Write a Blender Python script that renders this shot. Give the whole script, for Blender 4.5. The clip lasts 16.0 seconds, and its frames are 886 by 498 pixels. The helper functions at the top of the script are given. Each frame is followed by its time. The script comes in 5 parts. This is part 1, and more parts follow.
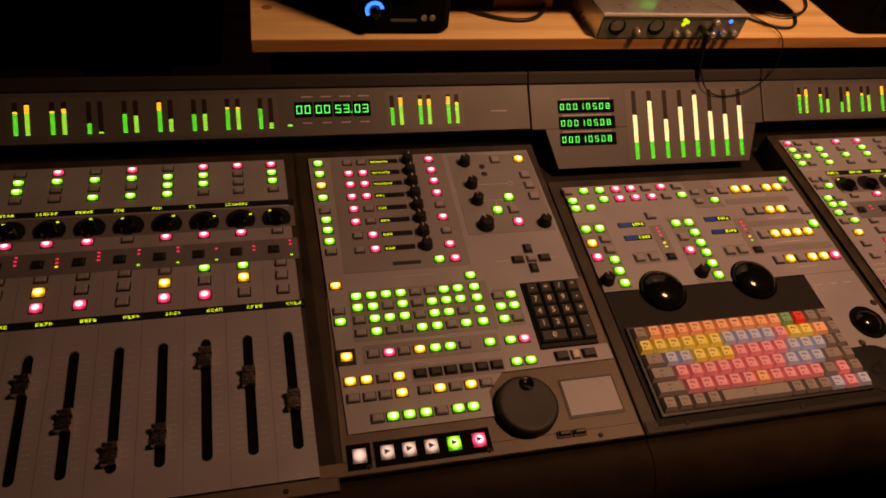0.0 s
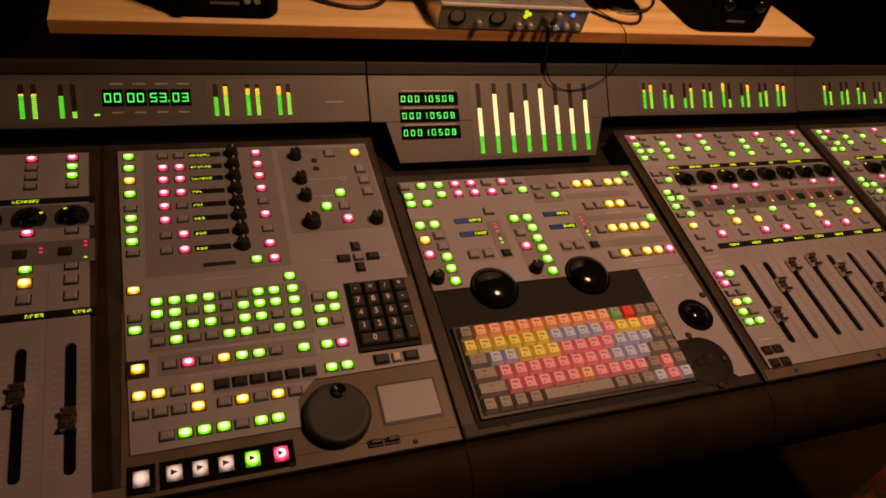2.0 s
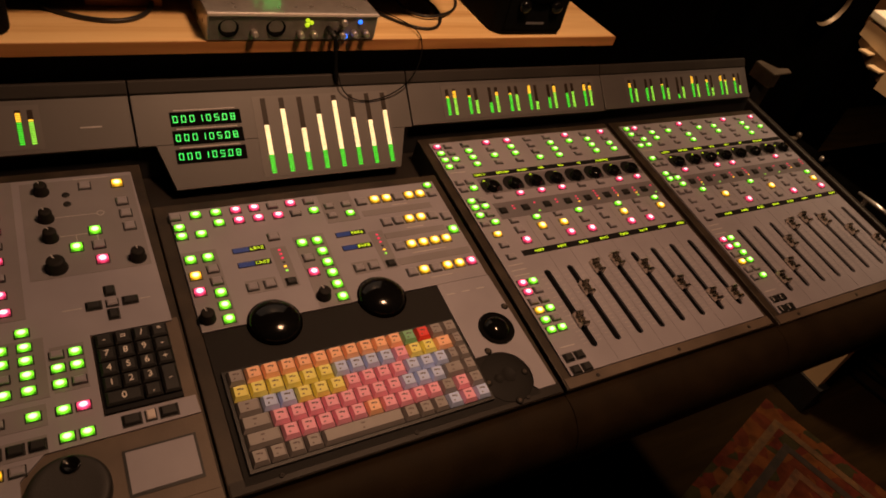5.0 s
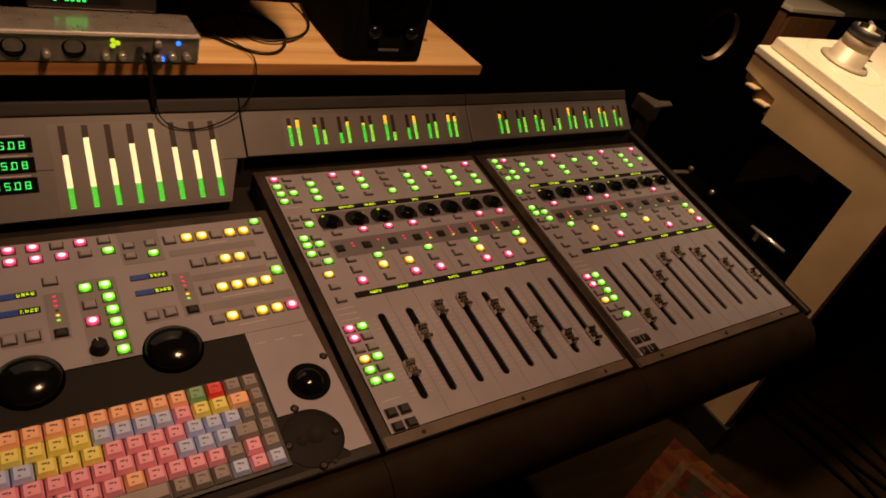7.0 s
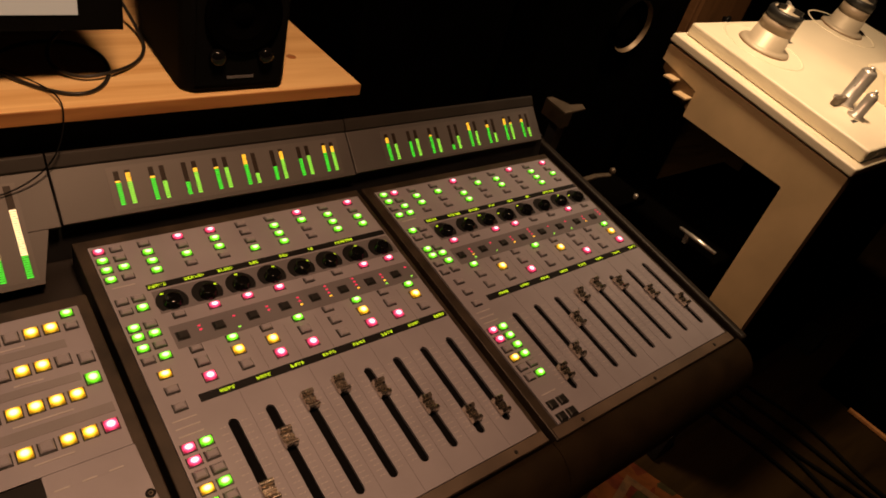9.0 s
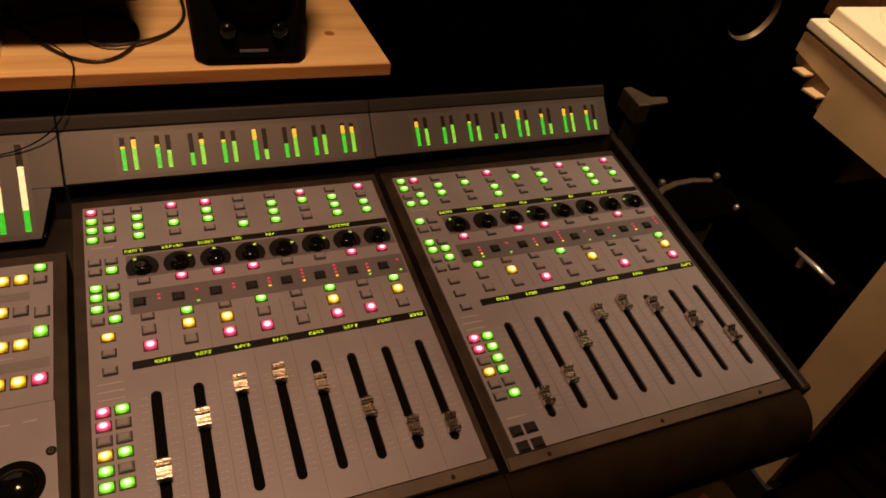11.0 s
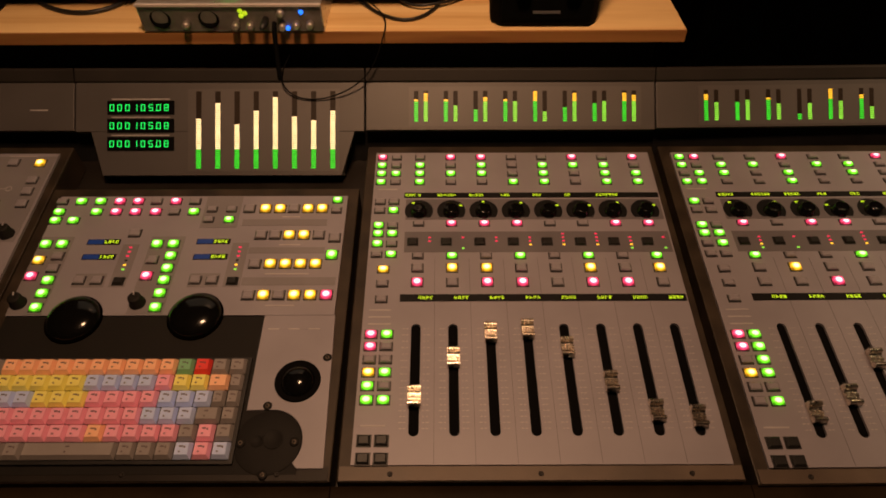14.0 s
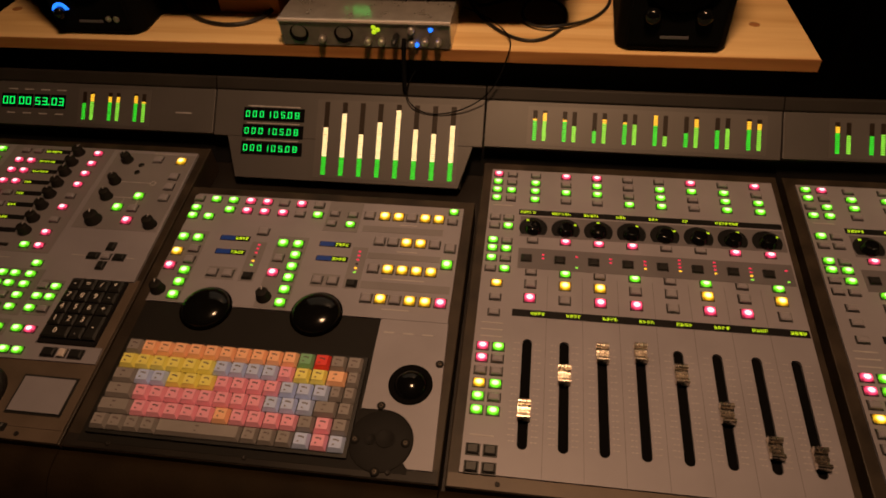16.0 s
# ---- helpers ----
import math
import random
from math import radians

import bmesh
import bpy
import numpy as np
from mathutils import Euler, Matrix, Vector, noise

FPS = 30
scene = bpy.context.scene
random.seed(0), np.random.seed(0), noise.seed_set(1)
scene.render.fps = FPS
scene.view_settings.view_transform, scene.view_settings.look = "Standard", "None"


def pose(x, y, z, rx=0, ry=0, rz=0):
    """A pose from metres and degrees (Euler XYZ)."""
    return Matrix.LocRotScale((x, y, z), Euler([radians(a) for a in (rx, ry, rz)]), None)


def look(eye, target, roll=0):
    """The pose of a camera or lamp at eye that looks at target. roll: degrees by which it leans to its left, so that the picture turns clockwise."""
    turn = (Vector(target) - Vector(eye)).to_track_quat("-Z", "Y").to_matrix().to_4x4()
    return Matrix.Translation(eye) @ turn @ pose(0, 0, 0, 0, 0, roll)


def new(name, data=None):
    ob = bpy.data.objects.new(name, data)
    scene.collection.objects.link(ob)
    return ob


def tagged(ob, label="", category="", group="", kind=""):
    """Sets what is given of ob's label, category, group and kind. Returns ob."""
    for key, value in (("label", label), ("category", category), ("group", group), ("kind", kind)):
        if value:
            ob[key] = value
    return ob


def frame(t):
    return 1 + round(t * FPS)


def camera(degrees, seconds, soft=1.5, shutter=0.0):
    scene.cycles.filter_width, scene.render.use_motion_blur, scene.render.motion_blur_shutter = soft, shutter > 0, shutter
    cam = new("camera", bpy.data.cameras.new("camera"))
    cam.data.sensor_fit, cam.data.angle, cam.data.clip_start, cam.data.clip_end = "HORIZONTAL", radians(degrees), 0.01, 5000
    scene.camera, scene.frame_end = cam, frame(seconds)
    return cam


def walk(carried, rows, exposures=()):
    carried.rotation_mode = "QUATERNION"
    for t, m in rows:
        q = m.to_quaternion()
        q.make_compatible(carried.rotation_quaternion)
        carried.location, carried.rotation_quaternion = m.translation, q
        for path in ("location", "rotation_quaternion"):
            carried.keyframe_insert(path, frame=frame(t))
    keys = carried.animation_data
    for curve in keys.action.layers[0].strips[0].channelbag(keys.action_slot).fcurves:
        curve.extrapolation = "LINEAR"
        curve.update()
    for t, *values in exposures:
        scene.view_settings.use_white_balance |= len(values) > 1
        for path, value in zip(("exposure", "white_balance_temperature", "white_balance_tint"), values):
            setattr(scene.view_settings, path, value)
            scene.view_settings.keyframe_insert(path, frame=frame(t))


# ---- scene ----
cam = camera(66.7, 16.0, 1.8)
# the console's top leans 6.5 degrees towards its operator; its own axes: u along it, v up its slope, z off its face
HEIGHT, LEANING = 0.80, 6.5
CON = pose(0, 0, HEIGHT, LEANING, 0, 0)
PATH = [
    (0, (-0.78, -0.408, 0.643), (-0.346, 0.798, -0.892), 11.4),
    (0.5, (-0.732, -0.408, 0.631), (-0.249, 0.782, -0.902), 13.7),
    (1, (-0.713, -0.408, 0.63), (-0.18, 0.77, -0.896), 15.1),
    (1.5, (-0.686, -0.416, 0.628), (-0.089, 0.758, -0.877), 16.9),
    (2, (-0.66, -0.408, 0.63), (0.003, 0.737, -0.87), 18.4),
    (2.5, (-0.634, -0.406, 0.633), (0.07, 0.723, -0.86), 19.4),
    (3, (-0.621, -0.408, 0.634), (0.133, 0.716, -0.838), 20.3),
    (3.5, (-0.605, -0.404, 0.635), (0.211, 0.695, -0.823), 21.7),
    (5.8, (-0.446, -0.406, 0.632), (0.567, 0.645, -0.736), 23.3),
    (6, (-0.429, -0.416, 0.627), (0.602, 0.653, -0.713), 23.6),
    (6.5, (-0.385, -0.41, 0.628), (0.671, 0.654, -0.695), 24.4),
    (7, (-0.333, -0.427, 0.625), (0.741, 0.643, -0.679), 23.9),
    (7.5, (-0.285, -0.383, 0.62), (0.882, 0.604, -0.67), 25.0),
    (8, (-0.241, -0.343, 0.614), (0.949, 0.62, -0.672), 24.4),
    (8.5, (-0.208, -0.321, 0.614), (1.003, 0.618, -0.671), 23.8),
    (10.8, (0.057, -0.378, 0.638), (0.863, 0.779, -0.781), 17.3),
    (11, (0.074, -0.387, 0.635), (0.814, 0.783, -0.809), 16.3),
    (11.5, (0.111, -0.397, 0.623), (0.686, 0.802, -0.87), 13.1),
    (12, (0.114, -0.399, 0.622), (0.549, 0.834, -0.891), 9.7),
    (12.5, (0.103, -0.402, 0.631), (0.403, 0.837, -0.909), 6.5),
    (13, (0.094, -0.399, 0.626), (0.299, 0.845, -0.926), 4.5),
    (13.5, (0.081, -0.391, 0.625), (0.166, 0.854, -0.938), 1.5),
    (14, (0.068, -0.392, 0.623), (0.072, 0.854, -0.942), -0.0),
    (14.5, (0.058, -0.393, 0.623), (-0.01, 0.851, -0.941), -1.6),
    (15, (0.046, -0.395, 0.625), (-0.072, 0.853, -0.934), -2.6),
    (15.5, (0.032, -0.397, 0.626), (-0.156, 0.854, -0.922), -4.0),
    (16, (0.027, -0.407, 0.632), (-0.204, 0.866, -0.893), -4.1),
]
walk(cam, [(t, CON @ look(eye, target, roll)) for t, eye, target, roll in PATH],
     [(0.0, 0.07, 7400, 21), (1.0, 0.05, 7300, 28), (2.0, 0.02, 7000, 17), (3.5, 0.0, 6700, 16), (6.5, -0.14, 6500, 8), (8.5, -0.09, 6500, 8), (11.0, -0.20, 6500, 9), (12.5, -0.18, 6450, 4), (14.0, -0.20, 6450, 6), (15.5, -0.22, 6450, 1), (16.0, -0.24, 6450, 2)])

# ---- light ----
world = bpy.data.worlds.new("room_dark")
scene.world = world
world.use_nodes = True
world.node_tree.nodes["Background"].inputs[0].default_value = (1.0, 0.55, 0.28, 1)
world.node_tree.nodes["Background"].inputs[1].default_value = 0.0003
scene.view_settings.exposure = 0.0


def lamp(name, at, target, size, watts, colour, spread):
    data = bpy.data.lights.new(name, "AREA")
    data.shape, data.size, data.energy, data.color = "DISK", size, watts, colour
    data.spread = radians(spread)
    ob = new(name, data)
    ob.matrix_world = look(at, target)
    return ob


lamp("ceiling_lamp_light", (0.04, -0.15, 2.20), (0.04, 0.24, 0.9), 0.22, 7.5, (1.0, 0.535, 0.29), 118)
lamp("corner_lamp_light", (1.10, 0.22, 2.15), (1.54, 0.24, 0.95), 0.12, 8.2, (1.0, 0.65, 0.37), 97)

# ---- materials ----


def material(name, colour, rough=0.5, metal=0.0, spread=0.12, size=40.0, fine=600.0, bump=0.15, coat=0.0, spec=0.5):
    m = bpy.data.materials.new(name)
    m.use_nodes = True
    n, l = m.node_tree.nodes, m.node_tree.links
    b = n["Principled BSDF"]
    tc = n.new("ShaderNodeTexCoord")
    big, small = n.new("ShaderNodeTexNoise"), n.new("ShaderNodeTexNoise")
    big.inputs["Scale"].default_value, small.inputs["Scale"].default_value = size, fine
    big.inputs["Detail"].default_value = 6
    mix = n.new("ShaderNodeMixRGB")
    mix.blend_type = "MULTIPLY"
    mix.inputs[0].default_value = 1.0
    ramp = n.new("ShaderNodeMapRange")
    ramp.inputs["From Min"].default_value, ramp.inputs["From Max"].default_value = 0.3, 0.7
    ramp.inputs["To Min"].default_value, ramp.inputs["To Max"].default_value = 1 - spread, 1 + spread
    l.new(tc.outputs["Object"], big.inputs["Vector"])
    l.new(tc.outputs["Object"], small.inputs["Vector"])
    l.new(big.outputs["Fac"], ramp.inputs["Value"])
    mix.inputs[1].default_value = (*colour, 1)
    l.new(ramp.outputs[0], mix.inputs[2])
    l.new(mix.outputs[0], b.inputs["Base Color"])
    rr = n.new("ShaderNodeMapRange")
    rr.inputs["To Min"].default_value, rr.inputs["To Max"].default_value = max(0.02, rough - 0.1), min(1, rough + 0.1)
    l.new(big.outputs["Fac"], rr.inputs["Value"])
    l.new(rr.outputs[0], b.inputs["Roughness"])
    b.inputs["Metallic"].default_value = metal
    b.inputs["Coat Weight"].default_value = coat
    b.inputs["Specular IOR Level"].default_value = spec
    bp = n.new("ShaderNodeBump")
    bp.inputs["Strength"].default_value, bp.inputs["Distance"].default_value = bump, 0.0006
    l.new(small.outputs["Fac"], bp.inputs["Height"])
    l.new(bp.outputs[0], b.inputs["Normal"])
    return m


def glowing(name, edge, core, strength, hot=True):
    """A lit lens: brighter and paler over its lamp, deeper in colour at the rim."""
    m = bpy.data.materials.new(name)
    m.use_nodes = True
    n, l = m.node_tree.nodes, m.node_tree.links
    b = n["Principled BSDF"]
    b.inputs["Base Color"].default_value = (*[0.5 * c for c in edge], 1)
    b.inputs["Roughness"].default_value = 0.35
    b.inputs["Emission Strength"].default_value = strength
    b.inputs["Emission Color"].default_value = (*edge, 1)
    if hot:
        tc, sub, length = n.new("ShaderNodeTexCoord"), n.new("ShaderNodeVectorMath"), n.new("ShaderNodeVectorMath")
        sub.operation, length.operation = "SUBTRACT", "LENGTH"
        flat = n.new("ShaderNodeVectorMath")
        flat.operation = "MULTIPLY"
        sub.inputs[1].default_value, flat.inputs[1].default_value = (0.5, 0.5, 0.5), (1, 1, 0)
        l.new(tc.outputs["Generated"], sub.inputs[0])
        l.new(sub.outputs[0], flat.inputs[0])
        l.new(flat.outputs[0], length.inputs[0])
        ramp = n.new("ShaderNodeValToRGB")
        ramp.color_ramp.elements[0].position, ramp.color_ramp.elements[0].color = 0.15, (*core, 1)
        ramp.color_ramp.elements[1].position, ramp.color_ramp.elements[1].color = 0.47, (*[0.13 * c for c in edge], 1)
        middle = ramp.color_ramp.elements.new(0.31)
        middle.color = (*edge, 1)
        l.new(length.outputs["Value"], ramp.inputs[0])
        l.new(ramp.outputs[0], b.inputs["Emission Color"])
    return m


def woody(name, light, dark, scale=(1.2, 22, 22), rough=0.5):
    m = bpy.data.materials.new(name)
    m.use_nodes = True
    n, l = m.node_tree.nodes, m.node_tree.links
    b = n["Principled BSDF"]
    tc, mp, nz, rp = n.new("ShaderNodeTexCoord"), n.new("ShaderNodeMapping"), n.new("ShaderNodeTexNoise"), n.new("ShaderNodeValToRGB")
    mp.inputs["Scale"].default_value = scale
    nz.inputs["Scale"].default_value, nz.inputs["Detail"].default_value, nz.inputs["Distortion"].default_value = 1.6, 8, 0.9
    l.new(tc.outputs["Object"], mp.inputs[0])
    l.new(mp.outputs[0], nz.inputs["Vector"])
    l.new(nz.outputs["Fac"], rp.inputs[0])
    rp.color_ramp.elements[0].position, rp.color_ramp.elements[0].color = 0.3, (*dark, 1)
    rp.color_ramp.elements[1].position, rp.color_ramp.elements[1].color = 0.62, (*light, 1)
    l.new(rp.outputs[0], b.inputs["Base Color"])
    b.inputs["Roughness"].default_value = rough
    bp = n.new("ShaderNodeBump")
    bp.inputs["Strength"].default_value, bp.inputs["Distance"].default_value = 0.25, 0.001
    l.new(nz.outputs["Fac"], bp.inputs["Height"])
    l.new(bp.outputs[0], b.inputs["Normal"])
    return m


PANEL = material("panel_grey_paint", (0.285, 0.272, 0.315), 0.5, 0.15, 0.08, 14, 900, 0.12)
PANEL_DARK = material("panel_darker_paint", (0.145, 0.137, 0.155), 0.5, 0.1, 0.08, 14, 900, 0.12)
FIELD = material("panel_field_paint", (0.22, 0.21, 0.23), 0.5, 0.15, 0.08, 14, 900, 0.12)
BRIDGE = material("bridge_grey_paint", (0.079, 0.073, 0.074), 0.5, 0.1, 0.08, 10, 900, 0.1)
FRAME = material("frame_dark_metal", (0.014, 0.011, 0.009), 0.5, 0.1, 0.3, 16, 500, 0.25, 0.0, 0.3)
TRAY = material("brown_black_metal", (0.105, 0.078, 0.058), 0.5, 0.1, 0.25, 16, 500, 0.25)
EDGE = material("worn_brown_edge_metal", (0.033, 0.024, 0.016), 0.5, 0.1, 0.45, 28, 500, 0.3, 0.0, 0.35)
CHROME = material("polished_fader_metal", (0.64, 0.57, 0.49), 0.27, 1.0, 0.12, 80, 900, 0.1)
DULL = material("dull_metal", (0.14, 0.115, 0.09), 0.5, 0.7, 0.2, 60, 600, 0.2)
MATT = material("matt_black", (0.009, 0.008, 0.007), 0.7, 0.0, 0.2, 30, 500, 0.3, 0.0, 0.25)
BLACK = material("black_plastic", (0.012, 0.012, 0.012), 0.45, 0.0, 0.2, 30, 700, 0.2)
SMOKED = material("smoked_window", (0.008, 0.008, 0.009), 0.5, 0.0, 0.2, 30, 700, 0.05, 0.0, 0.2)
# next two blacks: near-zero albedo puts the missing light into the colour
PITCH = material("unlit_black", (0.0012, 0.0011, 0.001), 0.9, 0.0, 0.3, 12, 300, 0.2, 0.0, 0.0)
DEEP_BLACK = material("deep_black", (0.003, 0.003, 0.003), 0.8, 0.0, 0.3, 12, 300, 0.3, 0.0, 0.06)
GLOSS = material("black_gloss", (0.004, 0.004, 0.004), 0.11, 0.0, 0.2, 30, 700, 0.02, 0.0, 0.35)
RUBBER = material("black_rubber", (0.014, 0.013, 0.012), 0.6, 0.0, 0.2, 60, 900, 0.4)
# dark leather, lowered further for the shadow that falls on the armrest
LEATHER = material("shadow_darkened_leather", (0.017, 0.0108, 0.0052), 0.65, 0.0, 0.25, 25, 260, 0.6, 0.0, 0.08)
SILVER = material("brushed_metal", (0.66, 0.62, 0.58), 0.30, 0.75, 0.1, 60, 900, 0.1)
CAP_OFF = material("unlit_lens", (0.275, 0.262, 0.30), 0.4, 0.0, 0.12, 120, 900, 0.05)
INK = material("pale_ink", (0.42, 0.40, 0.42), 0.6, 0.0, 0.1, 90, 900, 0.05)
INK_FAINT = material("faint_ink", (0.40, 0.38, 0.40), 0.6, 0.0, 0.1, 90, 900, 0.05)
NUMERAL = material("white_numeral", (0.85, 0.80, 0.76), 0.5, 0.0, 0.05, 90, 900, 0.02)
INK_DARK = material("dark_ink", (0.10, 0.07, 0.08), 0.6, 0.0, 0.1, 90, 900, 0.05)
WHITE = material("white_lens", (0.62, 0.55, 0.52), 0.4, 0.0, 0.06, 90, 900, 0.05)
BAR_OFF = material("unlit_meter", (0.022, 0.014, 0.009), 0.5, 0.0, 0.2, 60, 700, 0.05, 0.0, 0.2)
METER_FIELD = material("meter_field_paint", (0.096, 0.088, 0.089), 0.5, 0.1, 0.08, 10, 900, 0.1)
STRIP_CAP = material("bridge_cap_paint", (0.019, 0.016, 0.014), 0.6, 0.0, 0.2, 16, 500, 0.25, 0.0, 0.3)
GREEN = glowing("green_light", (0.20, 0.92, 0.02), (0.82, 1.0, 0.50), 2.1)
RED = glowing("red_light", (0.98, 0.06, 0.16), (1.0, 0.78, 0.82), 2.3)
YELLOW = glowing("yellow_light", (0.98, 0.50, 0.02), (1.0, 0.92, 0.48), 2.2)
TEXT_LIGHT = glowing("yellow_green_segment", (0.62, 0.85, 0.02), (0, 0, 0), 0.85, False)
DIGIT = glowing("green_segment", (0.03, 0.88, 0.12), (0, 0, 0), 1.3, False)
BAR_GREEN = glowing("meter_green", (0.06, 0.72, 0.03), (0, 0, 0), 1.2, False)
BAR_LIME = glowing("meter_lime", (0.30, 0.82, 0.06), (0, 0, 0), 1.15, False)
BAR_AMBER = glowing("meter_amber", (1.0, 0.50, 0.03), (0, 0, 0), 1.7, False)
BAR_WHITE = glowing("meter_warm", (1.0, 0.72, 0.34), (0, 0, 0), 2.0, False)
LED_RED = glowing("led_red", (1.0, 0.03, 0.10), (0, 0, 0), 0.9, False)
LED_BLUE = glowing("led_blue", (0.02, 0.16, 1.0), (0, 0, 0), 2.4, False)
WHITE_LIT = glowing("white_light", (0.80, 0.58, 0.48), (1.0, 0.90, 0.80), 0.75)
# a blue reflection on display glass, put in as weak emission
BLUE_SHEEN = glowing("blue_reflection_glow", (0.02, 0.05, 0.20), (0, 0, 0), 0.30, False)
LIGHTS = {"W": WHITE_LIT, "g": GREEN, "r": RED, "y": YELLOW, ".": CAP_OFF, "b": BLACK, "w": WHITE}

# ---- builders ----


class Shape:
    """Gathers boxes, prisms and turned forms into one mesh."""

    def __init__(self):
        self.v, self.f, self.m, self.s = [], [], [], []

    def add(self, verts, faces, slot=0, smooth=False):
        k = len(self.v)
        self.v += verts
        self.f += [[k + i for i in f] for f in faces]
        self.m += [slot] * len(faces)
        self.s += [smooth] * len(faces)
        return self

    def box(self, x0, x1, y0, y1, z0, z1, slot=0):
        v = [(x, y, z) for z in (z0, z1) for y in (y0, y1) for x in (x0, x1)]
        return self.add(v, [(0, 2, 3, 1), (4, 5, 7, 6), (0, 1, 5, 4), (1, 3, 7, 5), (3, 2, 6, 7), (2, 0, 4, 6)], slot)

    def taper(self, cx, cy, w, h, z0, z1, inset, slot=0):
        """A cap: straight sides, then a chamfer to a smaller top."""
        zc = z1 - inset * 0.8
        rings = [(w / 2, h / 2, z0), (w / 2, h / 2, zc), (w / 2 - inset, h / 2 - inset, z1)]
        v = [(cx + a * sx, cy + b * sy, z) for a, b, z in rings for sx, sy in ((-1, -1), (1, -1), (1, 1), (-1, 1))]
        f = [(4 * r + i, 4 * r + (i + 1) % 4, 4 * r + 4 + (i + 1) % 4, 4 * r + 4 + i) for r in (0, 1) for i in range(4)]
        return self.add(v, f + [(8, 9, 10, 11), (3, 2, 1, 0)], slot)

    def prism(self, points, z0, z1, slot=0):
        n = len(points)
        v = [(x, y, z0) for x, y in points] + [(x, y, z1) for x, y in points]
        f = [(i, (i + 1) % n, n + (i + 1) % n, n + i) for i in range(n)]
        return self.add(v, f + [tuple(range(n, 2 * n)), tuple(range(n - 1, -1, -1))], slot)

    def turned(self, profile, cx=0.0, cy=0.0, n=24, slot=0, smooth=True):
        v = [(cx + r * math.cos(2 * math.pi * i / n), cy + r * math.sin(2 * math.pi * i / n), z) for r, z in profile for i in range(n)]
        f = [(n * k + i, n * k + (i + 1) % n, n * k + n + (i + 1) % n, n * k + n + i) for k in range(len(profile) - 1) for i in range(n)]
        last = n * (len(profile) - 1)
        return self.add(v, f + [tuple(last + i for i in range(n)), tuple(range(n - 1, -1, -1))], slot, smooth)

    def band(self, profile, n=44, slot=0):
        """A turned strip with open ends."""
        v = [(r * math.cos(2 * math.pi * i / n), r * math.sin(2 * math.pi * i / n), z) for r, z in profile for i in range(n)]
        f = [(n * k + i, n * k + (i + 1) % n, n * k + n + (i + 1) % n, n * k + n + i) for k in range(len(profile) - 1) for i in range(n)]
        return self.add(v, f, slot, True)

    def along_x(self, profile, x0, x1, slot=0, smooth=False):
        """A profile of (y, z), counter-clockwise seen from +x, carried from x0 to x1."""
        n = len(profile)
        v = [(x0, y, z) for y, z in profile] + [(x1, y, z) for y, z in profile]
        f = [(i, (i + 1) % n, n + (i + 1) % n, n + i) for i in range(n)]
        k = self.add(v, f, slot, smooth)
        return k.add(v, [tuple(range(n, 2 * n)), tuple(range(n - 1, -1, -1))], slot)

    def mesh(self, name, *materials):
        me = bpy.data.meshes.new(name)
        me.from_pydata(self.v, [], self.f)
        for m in materials:
            me.materials.append(m)
        me.polygons.foreach_set("material_index", self.m)
        me.polygons.foreach_set("use_smooth", self.s)
        me.update()
        return me


def disc(cx, cy, r, n=28, a0=0.0, a1=360.0):
    return [(cx + r * math.cos(radians(a0 + (a1 - a0) * i / n)), cy + r * math.sin(radians(a0 + (a1 - a0) * i / n))) for i in range(n + (a1 - a0 < 360))]


def part(name, me, parent, m=None, label=""):
    ob = new(name, me)
    ob.parent = parent
    if m is not None:
        ob.matrix_basis = m
    return tagged(ob, label)


def thing(name, m, label, category, group="", kind=""):
    return tagged(new(name), label, category, group, kind) if m is None else _placed(tagged(new(name), label, category, group, kind), m)


def _placed(ob, m):
    ob.matrix_basis = m
    return ob


def bevelled(ob, width, segments=2):
    b = ob.modifiers.new("bevel", "BEVEL")
    b.width, b.segments, b.limit_method = width, segments, "ANGLE"
    return ob


SHARED = {}


def button(parent, x, y, light, w=0.0125, h=0.0095, up=0.0040, z=0.0, name="button"):
    """A lens button in a dark well; light is a letter of LIGHTS."""
    if light != "b" and up == 0.0040:
        w, h = w * 0.93, h * (0.85 if h < 0.0100 else 0.93)
    key = ("button", round(w, 5), round(h, 5), round(up, 5))
    if key not in SHARED:
        rim = 0.0013
        s = Shape().box(-w / 2 - rim, w / 2 + rim, -h / 2 - rim, h / 2 + rim, -0.002, 0.0007, 0)
        SHARED[key] = s.taper(0, 0, w, h, 0.0, up, 0.0014, 1).mesh("button", BLACK, CAP_OFF)
    ob = part(name, SHARED[key], parent, pose(x, y, z))
    ob.material_slots[1].link = "OBJECT"
    ob.material_slots[1].material = LIGHTS[light]
    return ob


def led(parent, x, y, z, mat, w=0.0035, h=0.002):
    key = ("led", w, h, mat.name)
    if key not in SHARED:
        SHARED[key] = Shape().taper(0, 0, w, h, -0.001, 0.0012, 0.0005).mesh("led", mat)
    return part("led", SHARED[key], parent, pose(x, y, z))


